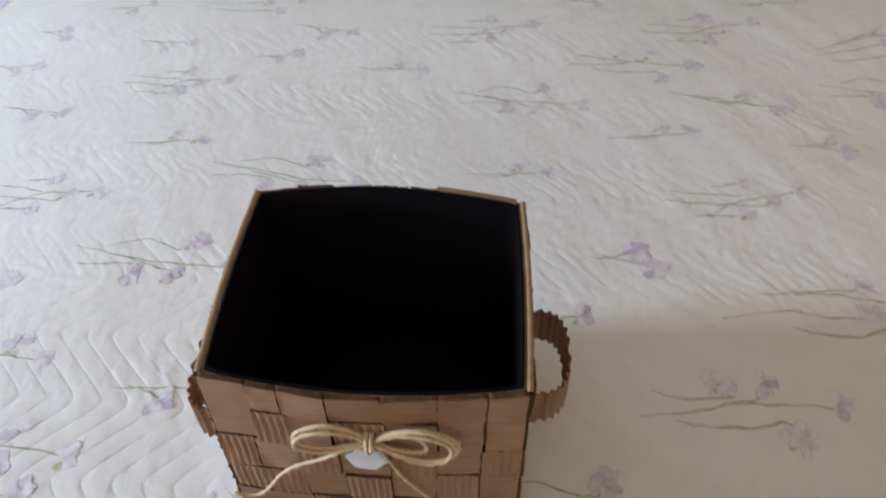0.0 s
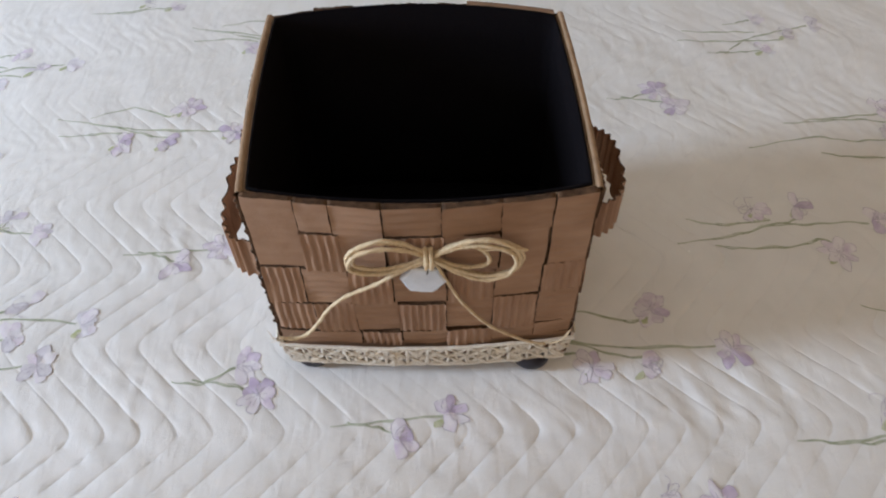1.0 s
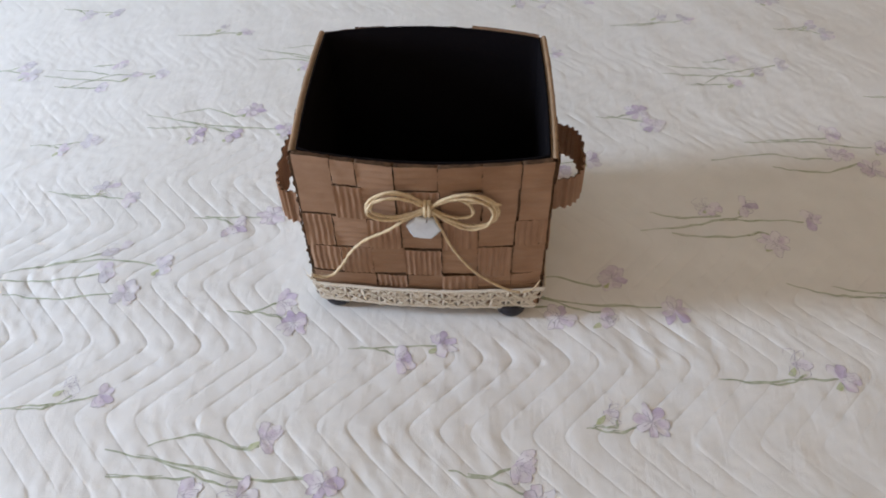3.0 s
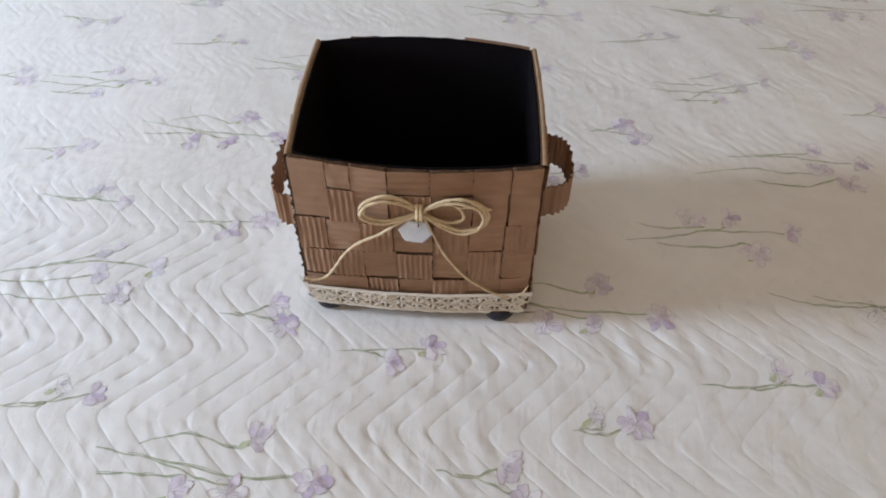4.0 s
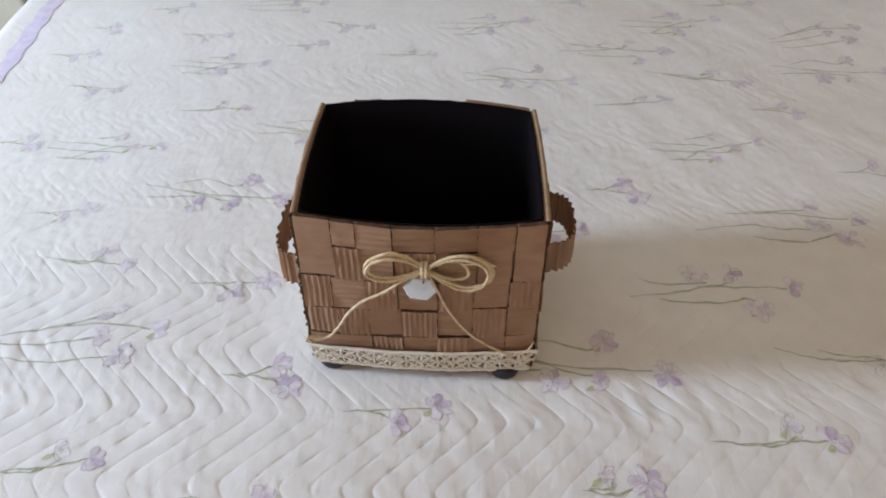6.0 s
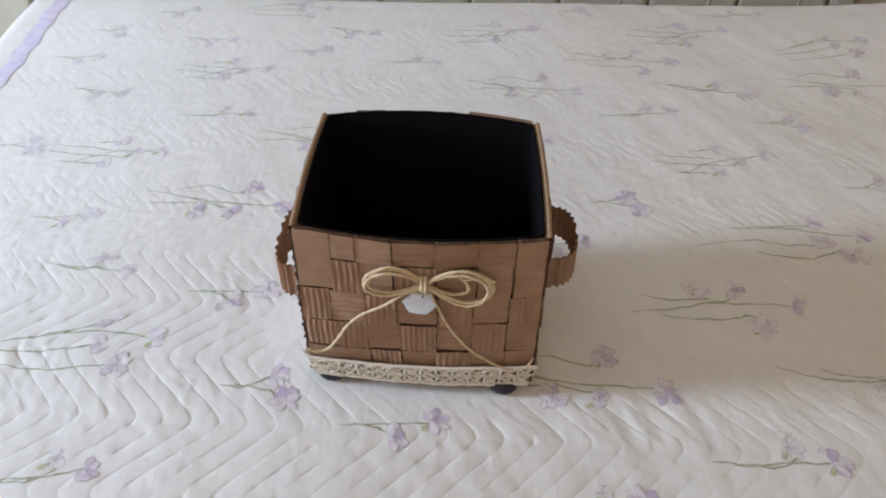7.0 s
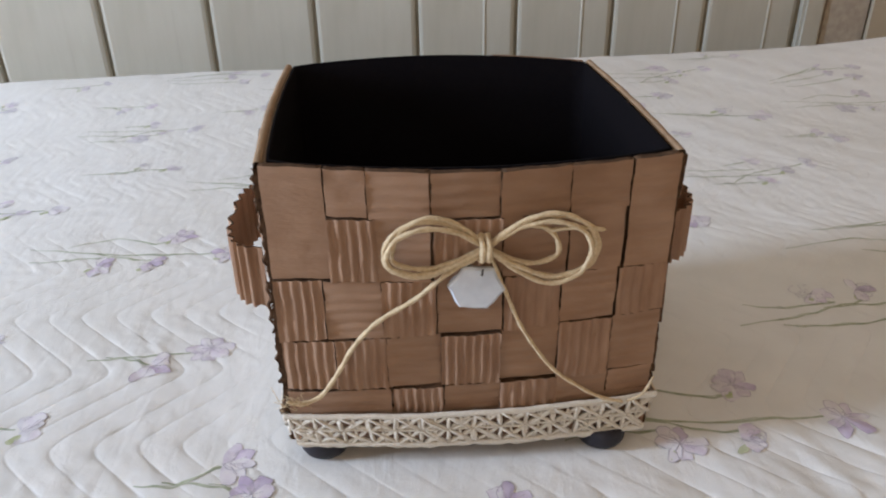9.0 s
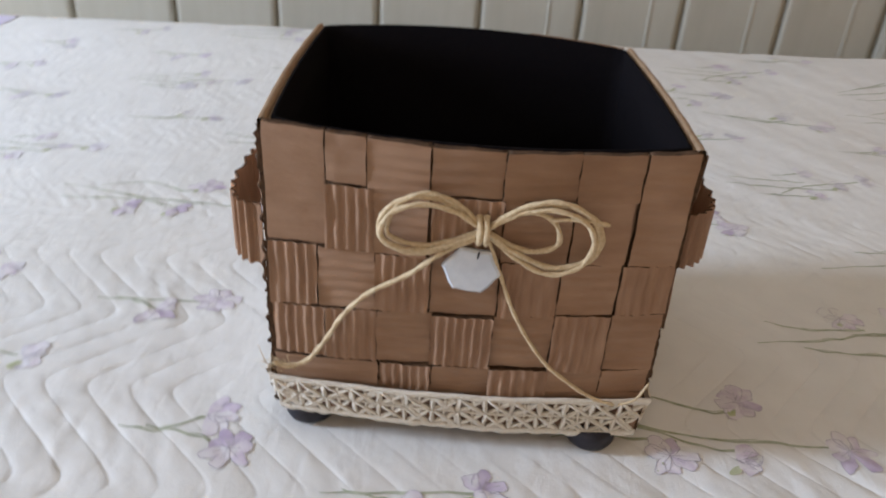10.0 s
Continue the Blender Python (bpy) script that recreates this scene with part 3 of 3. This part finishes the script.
part("body", shell(-0.0022, -0.0034, 0.0, 0.990, [CARD, CARD_RIM]), basket, "cardboard box body with a pale cut rim")
part("base", block_mesh("base", (-0.080, 0.120, 0.010, 0.170, 0.0090, 0.0115), CARD), basket)
part("lining", shell(-0.0035, -0.0054, 0.06, 0.999, [FELT, FELT], floor_v=0.06), basket, "black felt lining")
for s in (1, 3):      # pale folded strip along the side rims
    v = []
    st = 20
    for i in range(st + 1):
        for off, vv in ((0.0024, 0.955), (0.0024, 0.996), (0.0014, 1.002), (-0.0012, 1.002), (-0.0024, 0.985)):
            v.append(side_point(s, i / st, vv + 0.0015 * math.sin(i * 1.7), off))
    part("rim_strip", mesh_of("rim_strip", v, [(i * 5 + k, i * 5 + k + 1, i * 5 + k + 6, i * 5 + k + 5) for i in range(st) for k in range(4)], CARD_RIM), basket)

# a folded flap of strip over the back rim
fl = [side_point(2, 0.02 + 0.30 * i / 10, vv, off) for i in range(11) for off, vv in ((0.0028, 0.95), (0.0028, 0.996), (0.0, 0.999 - 0.0001 * i), (-0.0026, 0.998), (-0.0030, 0.985))]
part("rim_flap", mesh_of("rim_flap", fl, [(i * 5 + k, i * 5 + k + 1, i * 5 + k + 6, i * 5 + k + 5) for i in range(10) for k in range(4)], CARD), basket, "folded cardboard flap")

V = lambda z: (z - 0.013) / 0.173


def woven(s, u0, u1, low, high, flute, seed, lift=0.0024, amp=0.0010):
    """One visible square of a corrugated strip: 'v' flutes upright, 'h' flutes level, 'p' pressed flat; low and high: its rows' edges along u."""
    rng = np.random.RandomState(seed)
    length = (TOP[(s + 1) % 4] - TOP[s]).length
    um = (u0 + u1) / 2
    w, h = (u1 - u0) * length, (high(um) - low(um)) * 0.173
    nu = max(8, int(w / (0.0008 if flute == "v" else 0.003)))
    nv = max(8, int(h / (0.0008 if flute == "h" else 0.003)))
    pitch = rng.uniform(0.0050, 0.0062) * (1.15 if flute == "h" else 1.0)
    ph, drift = rng.uniform(0, 6.28, 3), rng.uniform(0.5, 1.3)
    jit = rng.choice([-0.0005, -0.0004, -0.0002, 0.0002], (4, 1)) + rng.uniform(-0.00025, 0.00025, (4, 2))
    lift = lift + rng.uniform(-0.0008, 0.0008)
    tilt = rng.uniform(-0.0009, 0.0009, 2)
    lumps = rng.uniform(-1, 1, (5, 5))
    a = {"v": amp, "h": amp * 0.42, "p": amp * 0.12}[flute]

    def lump(p, q):
        x, y = p * 3.999, q * 3.999
        i, k = int(x), int(y)
        x, y = x - i, y - k
        return (lumps[i][k] * (1 - x) + lumps[i + 1][k] * x) * (1 - y) + (lumps[i][k + 1] * (1 - x) + lumps[i + 1][k + 1] * x) * y

    verts, faces = [], []
    for ring in (0, 1):
        for i in range(nu + 1):
            for k in range(nv + 1):
                p, q = i / nu, k / nv
                # cut edges that waver a little, the ends of the flutes a little more
                fray = 0.00022 * math.sin(9 * q + ph[1]) + 0.00012 * math.sin(23 * q + ph[2]), 0.00022 * math.sin(9 * p + ph[2]) + 0.00012 * math.sin(23 * p + ph[1])
                uu = u0 + (u1 - u0) * p + (fray[0] + (-jit[0][0] * q - jit[0][1] * (1 - q)) * (1 - p) + (jit[1][0] * q + jit[1][1] * (1 - q)) * p) / length
                v0, v1 = low(uu), high(uu)
                vv = v0 + (v1 - v0) * q + (fray[1] + (-jit[2][0] * p - jit[2][1] * (1 - p)) * (1 - q) + (jit[3][0] * p + jit[3][1] * (1 - p)) * q) / 0.173
                run = p * w if flute == "v" else q * h
                along = q if flute == "v" else p
                wave = math.cos(2 * math.pi * run / pitch + ph[0] + drift * math.sin(run / 0.011 + ph[1]) + 0.25 * math.sin(3 * along + ph[2]))
                wave = (0.5 * (wave + 1)) ** 0.8 * 2 - 1
                n = lump(p, q)
                crushed = 0.72 + 0.5 * n      # flutes pressed flatter here and there
                end = 1 - 0.5 * abs(2 * along - 1) ** 10
                off = lift + a * wave * crushed * end + 0.00035 * n + tilt[0] * (2 * p - 1) + tilt[1] * (2 * q - 1)
                verts.append(side_point(s, uu, vv, off if ring == 0 else -0.0021))
        if ring == 0:
            for i in range(nu):
                for k in range(nv):
                    o = i * (nv + 1) + k
                    faces.append((o, o + nv + 1, o + nv + 2, o + 1))
            top_faces = len(faces)
    # keep of the second ring only its border, as the cut edge, darkened for gap shade
    n0 = (nu + 1) * (nv + 1)
    border = [i * (nv + 1) for i in range(nu + 1)] + [nu * (nv + 1) + k for k in range(1, nv + 1)]
    border += [i * (nv + 1) + nv for i in range(nu - 1, -1, -1)] + [k for k in range(nv - 1, 0, -1)]
    m = len(border)
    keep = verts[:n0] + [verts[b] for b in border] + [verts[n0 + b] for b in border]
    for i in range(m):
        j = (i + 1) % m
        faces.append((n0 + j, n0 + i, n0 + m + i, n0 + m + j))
    return mesh_of("woven_strip", keep, faces, [CARD_V if flute == "v" else CARD_H, CARD_EDGE_SHADE], slots=[0] * top_faces + [1] * m)


COLUMNS = [  # column edges along the front, row by row from the foot
    [0.0, 0.140, 0.282, 0.420, 0.575, 0.727, 0.869, 1.0],
    [0.0, 0.140, 0.275, 0.415, 0.572, 0.725, 0.867, 1.0],
    [0.0, 0.124, 0.270, 0.405, 0.573, 0.722, 0.869, 1.0],
    [0.0, 0.145, 0.262, 0.398, 0.568, 0.732, 0.873, 1.0],
    [0.0, 0.147, 0.246, 0.394, 0.559, 0.731, 0.879, 1.0],
]
ROWS = [(0.116, 0.03), (0.218, 0.047), (0.412, 0.064), (0.632, 0.018), (0.848, 0.006), (1.0, 0.0)]      # row edges: height at the corner, climb along the side
row_edge = lambda r: (lambda u: ROWS[r][0] + ROWS[r][1] * u)
R = [a for a, b in ROWS]
FRONT = [  # column from, to, row from, to, flutes
    (0, 1, 3, 5, "p"), (1, 2, 4, 5, "p"), (2, 3, 3, 5, "h"), (3, 4, 4, 5, "h"), (4, 5, 4, 5, "h"), (5, 6, 4, 5, "h"), (6, 7, 3, 5, "h"),
    (1, 2, 3, 4, "v"), (3, 4, 3, 4, "v"), (4, 5, 3, 4, "h"), (5, 6, 3, 4, "p"),
    (0, 1, 2, 3, "v"), (1, 2, 2, 3, "h"), (2, 3, 2, 3, "v"), (3, 4, 2, 3, "h"), (4, 5, 2, 3, "v"), (5, 6, 2, 3, "h"), (6, 7, 2, 3, "v"),
    (0, 1, 1, 2, "v"), (1, 2, 1, 2, "v"), (2, 3, 1, 2, "h"), (3, 4, 1, 2, "v"), (4, 5, 1, 2, "h"), (5, 6, 1, 2, "v"), (6, 7, 1, 2, "h"),
    (0, 2, 0, 1, "h"), (2, 3, 0, 1, "v"), (3, 4, 0, 1, "h"), (4, 5, 0, 1, "v"), (5, 6, 0, 1, "h"), (6, 7, 0, 1, "h"),
]
for k, (c0, c1, r0, r1, kind) in enumerate(FRONT):
    cols = COLUMNS[r1 - 1]
    part("woven_strip", woven(0, cols[c0], cols[c1], row_edge(r0), row_edge(r1), kind, k, lift=0.0028 if kind == "v" else 0.0022), basket)
for s in (1, 2, 3):
    m = 6 if s != 2 else 7
    for i in range(m):
        for r in range(5):
            kind = "v" if (i + r + s) % 2 else "h"
            top = (lambda u: 0.985) if r == 4 else (lambda u, e=R[r + 1]: e)
            part("woven_strip", woven(s, i / m, (i + 1) / m, lambda u, e=R[r]: e, top, kind, 1000 * s + 10 * i + r), basket)


def wavy_edge(s, u, v0, v1, off, seed):
    """The cut, corrugated end of a strip at a corner of the basket."""
    rng = np.random.RandomState(seed)
    n = 26
    verts = []
    for i in range(n + 1):
        v = v0 + (v1 - v0) * i / n
        wob = 0.0008 * math.sin(i * 0.85 + seed) + 0.0006 * math.sin(i * 0.37 + 2 * seed) + rng.uniform(-0.0002, 0.0002)
        for a, b in ((off + wob, 0.0), (off + wob + 0.0006, 0.006), (off + wob - 0.0012, 0.006), (off + wob - 0.0018, 0.0)):
            verts.append(side_point(s, u + b * (1 if u < 0.5 else -1) * 1.0, v, a))
    f = [(i * 4 + k, i * 4 + (k + 1) % 4, i * 4 + 4 + (k + 1) % 4, i * 4 + 4 + k) for i in range(n) for k in range(4)]
    return mesh_of("strip_end", verts, f, CARD_EDGE_SHADE)


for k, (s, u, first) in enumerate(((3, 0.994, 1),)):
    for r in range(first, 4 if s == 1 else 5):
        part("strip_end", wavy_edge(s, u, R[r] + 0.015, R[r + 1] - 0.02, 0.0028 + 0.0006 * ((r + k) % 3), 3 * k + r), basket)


def handle(s, u0, u1, v_mid, reach, tall, seed):
    """A loop of corrugated strip that stands out from a side, with scalloped cut edges."""
    n, waves = 200, 13
    verts = []
    for i in range(n + 1):
        t = i / n
        a = math.pi * t
        ca, sa = math.cos(a), math.sin(a)
        u = (u0 + u1) / 2 - (u1 - u0) / 2 * math.copysign(abs(ca) ** 0.70, ca)
        out = 0.004 + reach * sa ** 0.62
        flute = math.sin(t * 2 * math.pi * waves + seed + 0.7 * math.sin(5 * t))
        wave = 0.0013 * flute
        for dz, th in ((-0.5, 1), (0.5, 1), (0.5, -1), (-0.5, -1)):
            k = wave + 0.0006 * th
            p = side_point(s, u - ca * k / 0.18, v_mid, out + sa * k)
            p.z += dz * (tall + 0.0005 * flute) + 0.001 * sa
            verts.append(p)
    f, slots = [], []
    for i in range(n):
        for k in range(4):
            f.append((i * 4 + k, i * 4 + (k + 1) % 4, i * 4 + 4 + (k + 1) % 4, i * 4 + 4 + k))
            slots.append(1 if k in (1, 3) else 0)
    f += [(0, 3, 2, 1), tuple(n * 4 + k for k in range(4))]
    me = mesh_of("handle", verts, f, [CARD_V, CARD_EDGE_SHADE], slots=slots + [1, 1])
    me.set_sharp_from_angle(angle=radians(50))
    return me


part("handle", handle(1, 0.20, 0.64, V(0.119), 0.0285, 0.034, 0.4), basket, "corrugated cardboard loop handle")
part("handle", handle(3, 0.46, 0.965, V(0.1195), 0.0205, 0.036, 1.7), basket, "corrugated cardboard loop handle")


# lace band round the foot of the basket: edge cords, posts and crossed threads with open gaps
def lace(s):
    length = (LOW[(s + 1) % 4] - LOW[s]).length
    zl, zh = 0.0018, 0.0240
    w0, w1 = [w / length for w in ((0.004, 0.0048), (-0.001, 0.0048), (0.0045, 0.0048), (0.0045, 0.001))[s]]
    

    def P(u, z, off):
        draw = 0.0065 * (1.15 - z / zh)      # the gathered lower edge draws in round the corners
        if s in (1, 3):
            off -= 0.7 * draw
        inset = draw / length if s in (0, 2) else 0.0
        return side_point(s, u * (1 + w0 + w1 - 2 * inset) - w0 + inset, z / 0.173 * (1 + (0.20 * u if s == 0 else 0.0)), off)

    pieces = []
    n = 70

    def strip(z0, z1, off, scallop=0.0):
        verts = []
        for i in range(n + 1):
            u = i / n
            sc = scallop * abs(math.sin(u * n * 0.9)) + 0.0005 * math.sin(u * 23 + s) + 0.0003 * math.sin(u * 71)
            sag = -0.0012 * math.sin(math.pi * u) if s == 0 else 0.0
            for z, o in ((z0 - sc + sag, off - 0.0005), (z0 - sc + sag, off + 0.0006), ((z0 + z1) / 2 + sag, off + 0.0010), (z1 + sag - sc * 0.5, off + 0.0006), (z1 + sag - sc * 0.5, off - 0.0005)):
                verts.append(P(u, z, o))
        pieces.append((verts, [(i * 5 + k, i * 5 + 5 + k, i * 5 + 6 + k, i * 5 + k + 1) for i in range(n) for k in range(4)]))

    strip(zh - 0.0034, zh, 0.0062, 0.0)
    strip(zl, zl + 0.0032, 0.0062, 0.0010)
    mid = (zl + zh) / 2
    strip(mid - 0.0008, mid + 0.0008, 0.0060)
    cells = max(4, int(length / 0.0150))

    loose = np.random.RandomState(40 + s)

    def thread(a, b, w, off):
        """Two loose yarns side by side."""
        for strand in (0, 1):
            a1, b1 = [(min(0.992, max(0.008, q[0] + loose.uniform(-0.007, 0.007))), q[1] + loose.uniform(-0.0008, 0.0008)) for q in (a, b)]
            w1, bow_out = w * loose.uniform(0.75, 1.2), loose.uniform(-0.0006, 0.0006)
            pts = []
            for i in range(6):
                t = i / 5
                u, z = a1[0] + (b1[0] - a1[0]) * t, a1[1] + (b1[1] - a1[1]) * t + bow_out * math.sin(math.pi * t)
                sag = -0.0012 * math.sin(math.pi * u) if s == 0 else 0.0
                pts.append(P(u, z + sag, off + 0.0004 * strand + 0.0003 * math.sin(math.pi * t) + loose.uniform(-0.0002, 0.0002)))
            pieces.append(cord(pts, w1, seg=6, plies=3, twist=1500, grow=0.28))

    for i in range(cells):
        ua, ub = i / cells, (i + 1) / cells
        um = (ua + ub) / 2
        for z0, z1 in ((zl + 0.0024, mid), (mid, zh - 0.0026)):
            thread((ua, z0), (ub, z1), 0.0010, 0.0060)
            thread((ua, z1), (ub, z0), 0.0010, 0.0064)
            thread((um, z0), (um, z1), 0.0008, 0.0058)
            thread((ua, z0), (ua, z1), 0.0012, 0.0060)
    return mesh_of("lace_trim", *join(pieces), LACE)


for s in range(4):
    part("lace_trim", lace(s), basket, "ecru crocheted cotton lace band")
    part("lace_backing", woven(s, 0.0, 1.0, lambda u: 0.0, lambda u: R[0] + 0.02 + (0.03 * u if s == 0 else 0.0), "h", 77 + s, lift=0.0012), basket)

# round black feet
foot_profile = [(0.0, 0.0), (0.0105, 0.0), (0.0135, 0.0015), (0.0150, 0.0045), (0.0150, 0.0100), (0.0138, 0.0135), (0.0, 0.0135)]
fv, ff, seg = [], [], 24
for r, z in foot_profile:
    for k in range(seg):
        fv.append((r * math.cos(2 * math.pi * k / seg), r * math.sin(2 * math.pi * k / seg), z))
for i in range(len(foot_profile) - 1):
    for k in range(seg):
        j = (k + 1) % seg
        ff.append((i * seg + k, i * seg + j, (i + 1) * seg + j, (i + 1) * seg + k))
foot_mesh = mesh_of("foot", fv, ff, FOOT)
for fx0, fy0 in ((-0.066, 0.012), (0.102, 0.009), (0.103, 0.160), (-0.066, 0.158)):
    part("foot", foot_mesh, basket, "round black rubber foot", pose(fx0, fy0, 0.0))


# twine bow with tails
def front_y(x, z):
    u = min(max((x - TOP[0].x) / (TOP[1].x - TOP[0].x), 0), 1)
    return side_point(0, u, V(z), 0.0).y


def on_front(points, gap):
    return [Vector((x, front_y(x, z) - 0.0042 - g, z)) for (x, z), g in zip(points, gap)]


KX, KZ = 0.0285, 0.1420
bow = part("bow", None, basket, "natural jute twine bow with two long tails")


def twine(name, points, gap, r=0.00135):
    path = smooth_path(on_front(points, gap), 10)
    part(name, mesh_of(name, *cord(path, r), TWINE), bow)


def loop(sign, reach, up, down, swell, depth):
    """A bow loop out from the knot and back."""
    pts = [(KX, KZ), (KX + sign * reach * 0.30, KZ + up * 0.75), (KX + sign * reach * 0.62, KZ + up), (KX + sign * reach * 0.9, KZ + up * 0.62),
           (KX + sign * reach, KZ - 0.002), (KX + sign * reach * 0.90, KZ - down * 0.72), (KX + sign * reach * 0.62, KZ - down), (KX + sign * reach * 0.3, KZ - down * 0.62), (KX, KZ)]
    gap = [0.001, 0.003, 0.005, 0.006, 0.006, 0.005, 0.003, 0.002, 0.001]
    twine("loop", pts, [g * swell + depth for g in gap])


loop(-1, 0.0520, 0.0165, 0.0155, 1.0, 0.000)
loop(-1, 0.0505, 0.0140, 0.0125, 1.2, 0.0022)
loop(-1, 0.0480, 0.0185, 0.0105, 0.8, 0.0012)
loop(1, 0.0580, 0.0165, 0.0200, 1.0, 0.000)
loop(1, 0.0535, 0.0150, 0.0215, 1.2, 0.0022)
loop(1, 0.0370, 0.0125, 0.0100, 0.8, 0.0012)
loop(1, 0.0560, 0.0190, 0.0175, 0.9, 0.0030)
twine("loop_end", [(KX + 0.030, KZ + 0.009), (KX + 0.045, KZ + 0.0105), (KX + 0.060, KZ + 0.0085)], [0.006, 0.008, 0.009], 0.0011)
twine("knot", [(KX - 0.003, KZ + 0.007), (KX - 0.0022, KZ + 0.003), (KX - 0.002, KZ - 0.004), (KX - 0.003, KZ - 0.008)], [0.0, 0.0075, 0.0075, 0.0], 0.0017)
twine("knot", [(KX + 0.0005, KZ + 0.007), (KX + 0.001, KZ + 0.003), (KX + 0.0012, KZ - 0.004), (KX + 0.0005, KZ - 0.008)], [0.0, 0.0078, 0.0078, 0.0], 0.0017)
twine("tail", [(KX, KZ - 0.003), (0.010, 0.129), (-0.008, 0.113), (-0.029, 0.099), (-0.043, 0.083), (-0.052, 0.067), (-0.063, 0.051), (-0.074, 0.046), (-0.083, 0.048)],
      [0.003, 0.003, 0.002, 0.002, 0.002, 0.002, 0.002, 0.003, 0.004])
twine("tail", [(KX + 0.002, KZ - 0.004), (0.038, 0.118), (0.049, 0.091), (0.066, 0.064), (0.083, 0.049), (0.097, 0.040), (0.110, 0.036)],
      [0.002, 0.002, 0.002, 0.002, 0.003, 0.004, 0.005], 0.0011)
twine("tail", [(0.112, 0.036), (0.121, 0.041), (0.1275, 0.051)], [0.005, 0.006, 0.004], 0.0007)
# frayed fibres at the left tail's end
rng = np.random.RandomState(4)
fray = []
for i in range(9):
    x0 = -0.080 + rng.uniform(-0.004, 0.008)
    p = [Vector((x0, front_y(x0, 0.048) - 0.008, 0.047)), Vector((x0 + rng.uniform(-0.008, 0.004), front_y(x0, 0.05) - 0.010, 0.047 + rng.uniform(-0.004, 0.008))),
         Vector((x0 + rng.uniform(-0.014, 0.006), front_y(x0, 0.05) - 0.009, 0.047 + rng.uniform(-0.006, 0.014)))]
    fray.append(cord(smooth_path(p, 4), 0.00022, seg=4, grow=0.0))
part("fray", mesh_of("fray", *join(fray), TWINE), bow)

# faceted tag under the knot
TX, TZ = 0.0235, 0.1185
edge = []
for k in range(48):
    a = 2 * math.pi * k / 48
    r = 0.0142 / max(abs(math.cos(a % (math.pi / 3) - math.pi / 6)), 0.5) * 0.93 * (1 + 0.018 * math.sin(7 * a))
    edge.append((TX + r * math.cos(a - 0.12), TZ + 0.92 * r * math.sin(a - 0.12)))
tv, tf = [], []
ty = front_y(TX, TZ) - 0.0065
for sc, dyy in ((1.0, 0.0016), (1.0, -0.0004), (0.90, -0.0014), (0.0, -0.0014)):
    for x, z in edge:
        tv.append((TX + (x - TX) * sc, ty + dyy - 0.12 * (z - TZ) * 0, TZ + (z - TZ) * sc))
for i in range(3):
    for k in range(48):
        j = (k + 1) % 48
        tf.append((i * 48 + k, i * 48 + j, (i + 1) * 48 + j, (i + 1) * 48 + k))
tf.append(tuple(range(48))[::-1])
tag = part("tag", mesh_of("tag", tv, tf, TAG, smooth=False), basket, "small faceted silvery-white tag")
hv = [Vector((TX + 0.0026, ty - 0.0010, TZ + 0.0075)), Vector((TX + 0.0030, ty - 0.0022, TZ + 0.0095)), Vector((TX + 0.0034, ty - 0.0012, TZ + 0.0118))]
part("tag_loop", mesh_of("tag_loop", *cord(smooth_path(hv, 4), 0.0005, seg=5, grow=0), FOOT), tag, "black thread loop")
